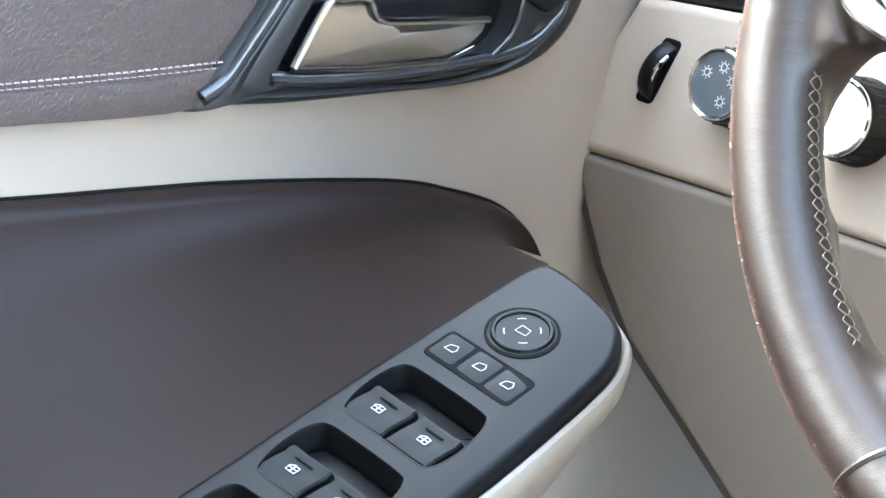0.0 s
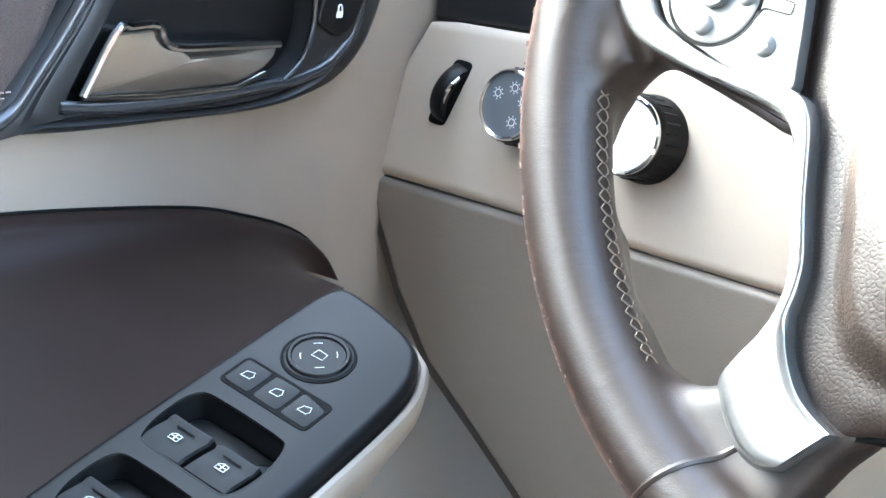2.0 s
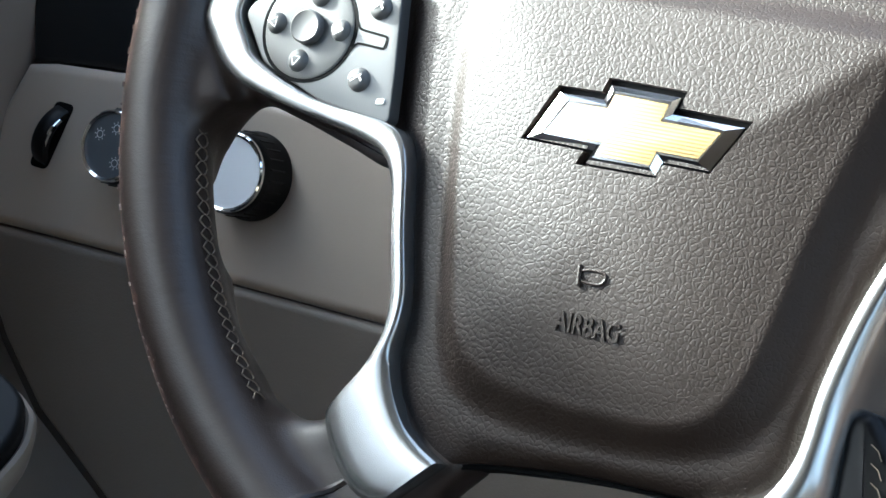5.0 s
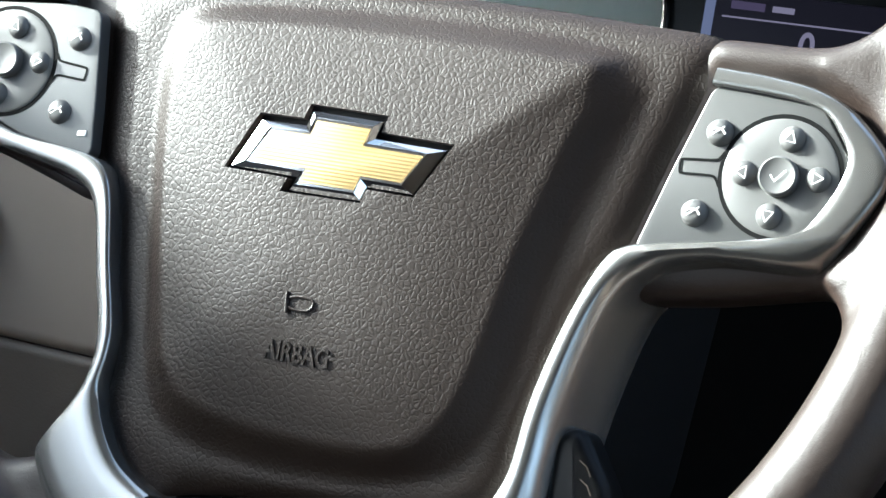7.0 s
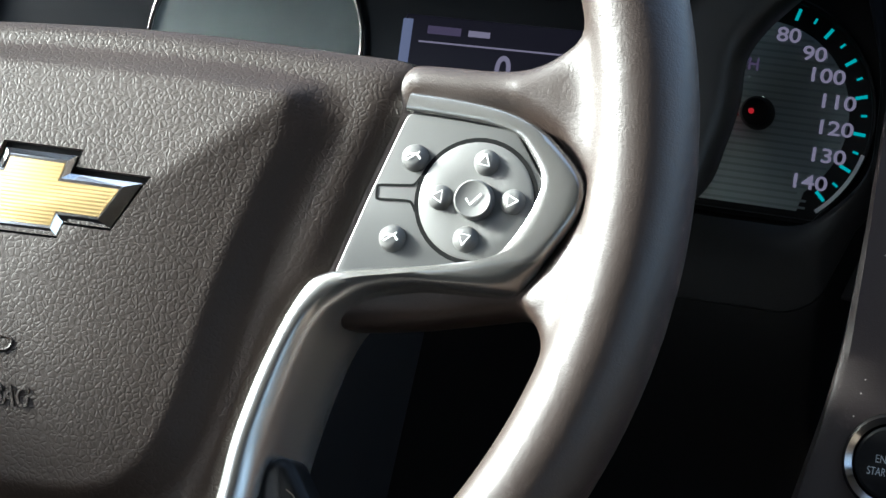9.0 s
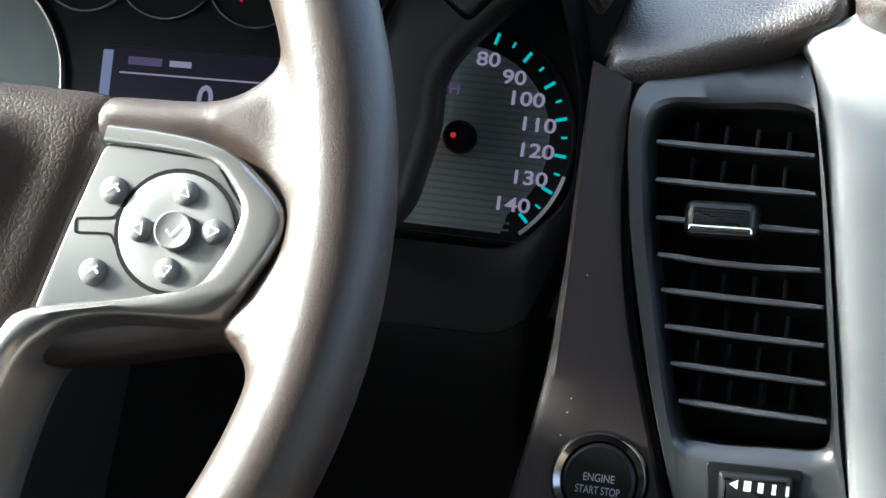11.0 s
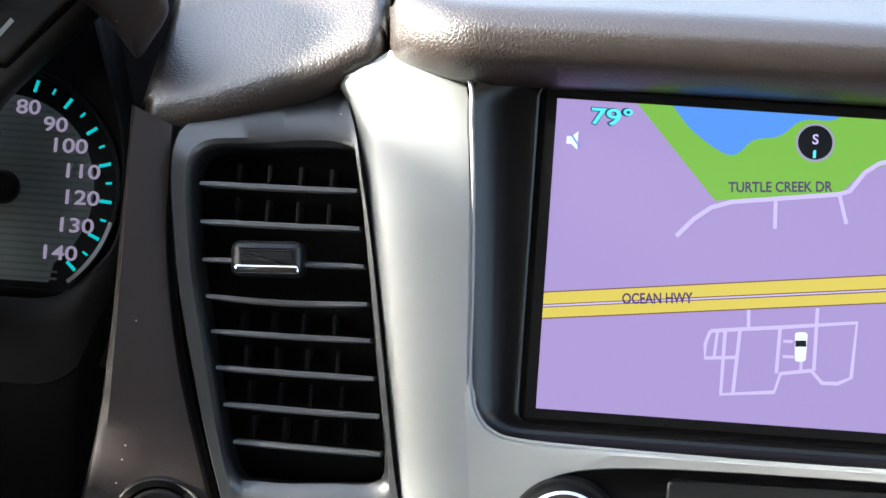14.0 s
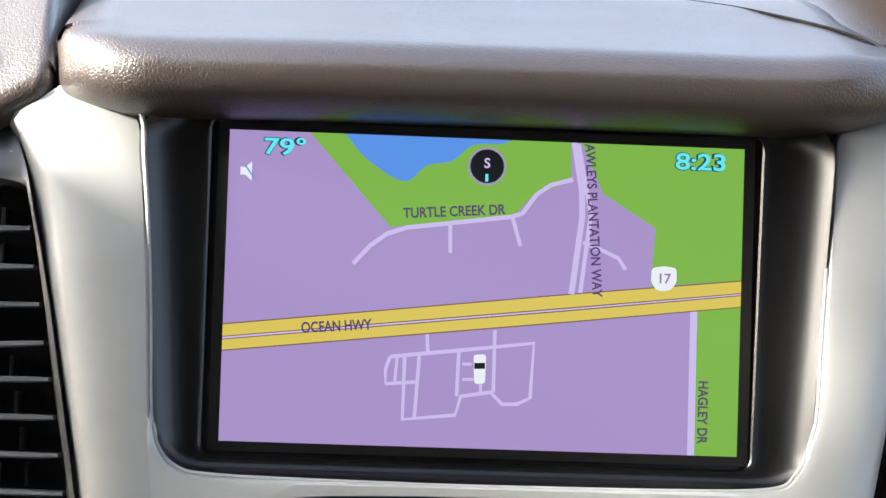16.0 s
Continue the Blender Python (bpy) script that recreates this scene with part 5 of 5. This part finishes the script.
bez_o = spline([(-7, 2.2), (5.3, -0.6), (38, -6.8), (85, -13.2), (136, -19.5), (162, -20.6), (186, -17.6), (203, -8.6), (213, 4), (220, 20), (224, 48), (190, 68), (120, 73), (66, 72), (31, 37)], 5, True)
LIP = surface("bezel_lip_satin", (0.02, 0.021, 0.023), 0.24, fine=0.03, spec=0.6)
bez_i = spline([(35.3, 4.4), (48, 1.6), (70, -2.4), (93, -6.6), (115, -10.4), (135, -11.2), (149, -8.8), (160, -3), (166, 6), (169, 20), (166, 44), (150, 54), (110, 58), (76, 54), (54, 31)], 5, True)
bez = part("handle_bezel", ribbon(bez_o, bez_i, [(0, 3), (0.08, 8), (0.2, 11), (0.42, 12.5), (0.6, 9.5), (0.8, 11.5), (0.95, 11), (1, 6)], 110, True, back=-8), HOUSING, door, "satin black bezel round the handle")
for line, thick in (([(31.5, 5.8), (48, 1.9), (66, -1.4), (102.6, -6.6), (144, -9.9), (160.6, -10.8), (177, -8.5), (189, -2), (196, 8), (202, 30)], 3.0), ([(-1, 4.5), (10, 9), (22, 20), (38.5, 36.5), (64, 66)], 3.4), ([(151, -9), (161, -3), (167, 6), (170, 20), (167, 44)], 1.3)):
    part("bezel_lip", rod([(q.x, q.y, 13.0 - thick) for q in spline([(*q, 0) for q in line], 6)], thick, 12), LIP, bez, "glossy dark raised lip")
part("handle_cup", slab(bez_i, -30, 1.6, 1), BLACK, bez, "black hollow behind the handle")
handle = part("door_handle", slab(rounded([(42, 7.6), (60.6, 31.5), (82.5, 28.6), (87.0, 18.4), (149, 8.2), (147.4, 1.8), (138, -3.5), (124.5, -5.4), (81, 0.2)], 4), -6, 12, 3.0, 6, dome=0.8), DARK_METAL, door, "polished metal pull handle")
part("handle_edge", rod(spline([(42.4, 8, 12.5), (60.2, 30.6, 13), (68, 31.0, 13), (81, 28.8, 13), (87.6, 19.0, 13.4), (116, 13.4, 14), (148, 7.6, 12.6)], 6), 1.7, 8), CHROME, handle, "chrome upper edge")
part("handle_edge", rod([(42.4, 7.2, 12), (81, -0.2, 12), (124, -5.8, 12), (140, -3, 12)], 1.0, 8), CHROME, handle, "chrome lower edge")
part("lock_switch", slab(rounded([(169.5, 12), (174, 24), (201, 20), (192, 6), (183, 3)], 4), -2, 13.5, 1.5), BLACK, door, "black lock switch")
lock = slab(rounded([(181.2, 15.2), (184.8, 14.6), (184.2, 11.8), (180.6, 12.4)], 0.4), 12, 13.9, 0.2)
rod(spline([(181.8, 15.0, 13.8), (182.2, 17.4, 13.8), (183.8, 17.2, 13.8), (184.2, 14.8, 13.8)], 4), 0.4, 6, bm=lock)
part("lock_symbol", lock, MARK, door, "white padlock symbol")

# brown armrest pad: from the curved top line on the door down to the switch plate
def to_door(p):
    q = DOOR.inverted() @ REST @ Vector((p[0] * MM, p[1] * MM, p[2] * MM))
    return q / MM


upper = resample(spline([(-700, 96), (-400, 40), (-200, 4), (-84.7, -17.9), (-35.3, -26.5), (18.3, -36.1), (76.6, -48.9), (115, -59), (140.5, -69.1), (160, -78), (174.5, -87.5), (184, -98), (189.5, -108.5)], 9), 150)
edge = [to_door(p) for p in ((-640, 27, -2), (-400, 25.5, -2), (-250, 23.5, -2), (-136, 22.4, -2), (-90, 23, -2), (-42, 23, -2), (0, 22.6, -2), (37.5, 21.4, -2))]
lower = resample(spline(edge, 12), 150)
rows = []
for a, b in zip(upper, lower):
    a3 = Vector((a.x, a.y, 2.0))
    long = (a3 - b).length
    high, wide = min(9.0, long * 0.12), min(11.0, long * 0.2)
    r = [(a3.x, a3.y, a3.z - 4)]
    near = [0, 0.02, 0.06, 0.13, 0.22, 0.34, 0.48, 0.64, 0.82, 1.0]
    steps = [k * wide / long for k in near] + [wide / long + (1 - wide / long) * k / 9 for k in range(1, 10)]
    for s in steps:
        # a rolled upper edge, then a hollow slope down to the plate
        bulge = high * math.sqrt(max(0.0, 1 - (1 - min(1.0, s * long / wide)) ** 2)) * max(0.0, 1 - s) ** 1.3
        q = a3.lerp(b, s)
        r.append((q.x, q.y - bulge * 0.15, a3.z + (b.z - a3.z) * s ** 1.6 + bulge))
    r.append((b.x, b.y - 0.4, b.z - 4))
    rows.append(r)
part("pad_joint", rod([(q.x, q.y + 0.4, 0.8) for q in upper], 0.8, 6), GAP, door, "dark joint above the armrest pad")
part("armrest_pad", loft(rows), BROWN, door, "dark brown padded armrest side")

# switch plate on the armrest
def to_rest(ob):
    ob.matrix_basis = DOOR.inverted() @ REST
    return ob


plate_o = spline([(36.4, 20), (36.6, 8), (35, -3), (31, -17), (24, -26), (6, -34), (-40, -39), (-74, -41), (-150, -46), (-240, -50), (-330, -46), (-330, 27), (-136, 25.4), (-90, 26), (-40, 26), (8, 25.6), (28, 24.6)], 5, True)
plate = to_rest(part("switch_plate", slab(plate_o, -18, 0, 3.4, 6), PLATE, door, "satin dark grey switch plate"))
# each hollow bows out at both ends and has a straight front wall
holes = []
for k in range(3):
    dx, dy = -40.6 * k, -1.2 * k
    holes.append([(x + dx, y + dy) for x, y in spline([(-70.4, 15.5), (-67.5, 18.2), (-60, 20.2), (-50, 20.8), (-42.5, 19.8), (-38.4, 16.2), (-37.6, 8), (-37.6, -8), (-38.2, -18.6), (-40, -22.2), (-46.8, -25), (-58, -26.6), (-67.5, -25.6), (-71.4, -22.6), (-71.6, -14), (-71.2, 4)], 4, True)])


cut(plate, holes, ((4, -13), (1.8, -11.6), (0.8, -3), (0.2, -0.8), (-0.4, 0.2), (-0.4, 2)))


def on_plate(name, bm, material, label="", under=None):
    return part(name, bm, material, under or plate, label)


for k, hole in enumerate(holes):
    o, drop = -40.6 * k, -1.2 * k
    line = [Vector(q) for q in hole]
    if area2(line) < 0:
        line.reverse()
    on_plate("pocket_floor", slab(inset(line, 1.6), -13.5, -10.0, 2.5), BLACK, "black floor of the switch hollow")
    on_plate("pocket_rim", rod([(x, y, -0.35) for x, y in line], 0.55, 6, closed=True), PLATE, "thin raised rim of the hollow")
    for y0, y1 in ((-1.6, 19.2), (-23.4, -3.0)):
        y0, y1 = y0 + drop, y1 + drop
        # a rocker, highest at its back, with a finger lip towards the front
        rows = []
        for f, x, h in ((0.0, -70.6, -9), (0.0, -70.4, -1.6), (0.02, -69.8, -0.9), (0.05, -66, -0.7), (0.05, -60, -1.3), (0.05, -55.4, -2.1), (0.06, -53.6, -1.5), (0.08, -52.2, -1.9), (0.1, -51.6, -3.4), (0.12, -52.6, -9)):
            ins = f * 8
            a, b = y0 + ins, y1 - ins
            rows.append([(x + o, a, h - 0.9), (x + o, a + 0.7, h - 0.1), (x + o, a + 1.6, h), *[(x + o, a + 1.6 + (b - a - 3.2) * g, h - 0.25 * math.sin(math.pi * g)) for g in (0.2, 0.4, 0.6, 0.8)], (x + o, b - 1.6, h), (x + o, b - 0.7, h - 0.1), (x + o, b, h - 0.9), (x + o, b, -9.5), (x + o, a, -9.5)])
        bm = bmesh.new()
        ring_bm(bm, rows)
        sw = on_plate("window_switch", bm, SWITCH, "black window switch with white symbol")
        cy = (y0 + y1) / 2
        sym = stroke([(-62.8 + o, cy - 2.0), (-62.8 + o, cy + 2.0), (-60.6 + o, cy + 2.0), (-59.6 + o, cy + 0.5), (-59.8 + o, cy - 2.0), (-62.8 + o, cy - 2.0)], 0.42, -0.75)
        stroke([(-62.8 + o, cy), (-59.7 + o, cy)], 0.6, -0.75, bm=sym)
        stroke([(-61.2 + o, cy - 2.0), (-61.2 + o, cy + 2.0)], 0.4, -0.72, bm=sym)
        part("symbol", sym, MARK_DIM, sw, "white window symbol")
        part("finger_line", rod([(-56.2 + o, cy - 4, -1.55), (-56.2 + o, cy + 4, -1.55)], 0.35, 5), GAP, sw, "dark finger line")
for k, cy in enumerate((11.6, -2.0, -15.2)):
    b = on_plate("mirror_button", slab(rounded([(-29.8, cy - 6.2), (-16.4 - (2 if k == 2 else 0), cy - 6.2), (-16.2, cy + 6.0), (-29.4, cy + 6.0)], 2), -2, 0.6, 0.5), PLATE, "black square button with white symbol")
    part("symbol", stroke([(-24.4, cy + 2.2), (-21.6, cy + 1.6), (-20.6, cy - 1.2), (-22.6, cy - 2.2), (-24.2, cy - 1.6), (-24.4, cy + 2.2)], 0.38, 0.75), MARK_DIM, b, "white mirror symbol")
on_plate("button_bed", slab(rounded([(-31, 18.8), (-15, 18.8), (-14.6, -21.8), (-31, -22.4)], 3), -2, 0.3, 0.2), GAP, "dark bed of the buttons")
kn = on_plate("mirror_knob", lathe(1, 0.3, [(12.4, -1), (12.4, 0.5), (11.6, 0.7), (11.4, 1.3), (10.9, 1.7), (9.9, 1.7), (9.6, 1.4), (9.5, 1.0), (1, 1.0)], 44), PLATE, "round black mirror knob with white symbols")
on_plate("knob_bed", lathe(1, 0.3, [(13.6, -1), (13.6, 0.3), (12.2, 0.35)], 44), GAP, "black ring round the knob")
sym = stroke([(1 + 2.2, 2.2), (1 + 2.0, -2.0), (1 - 1.2, -2.4), (1 - 1.6, 2.4), (1 + 2.2, 2.2)], 0.4, 1.2)
for q in range(4):
    a = radians(45 + 90 * q)
    stroke([(1 + 6.6 * math.cos(a + d), 0.3 + 6.6 * math.sin(a + d)) for d in (-0.25, 0, 0.25)], 0.4, 1.2, bm=sym)
part("symbol", sym, MARK_DIM, kn, "white mirror symbol and arrows")

# beige body of the armrest below the plate
p = [Vector((q[0], min(q[1], 10))) for q in plate_o]
if area2(p) < 0:
    p.reverse()
rings = [[(*q, h if q.y < 9 else min(h, -16)) for q in inset(p, -d)] for d, h in ((-2, -17), (0.2, -7.4), (1.2, -6.6), (2.8, -7.4), (4.0, -10), (4, -18), (1, -40), (-3, -75), (-6, -130))]
rings = [[(x - max(0, -z - 14) * 0.42, y + max(0, -z - 14) * 0.25, z) for x, y, z in r] for r in rings]
bm = bmesh.new()
ring_bm(bm, rings)
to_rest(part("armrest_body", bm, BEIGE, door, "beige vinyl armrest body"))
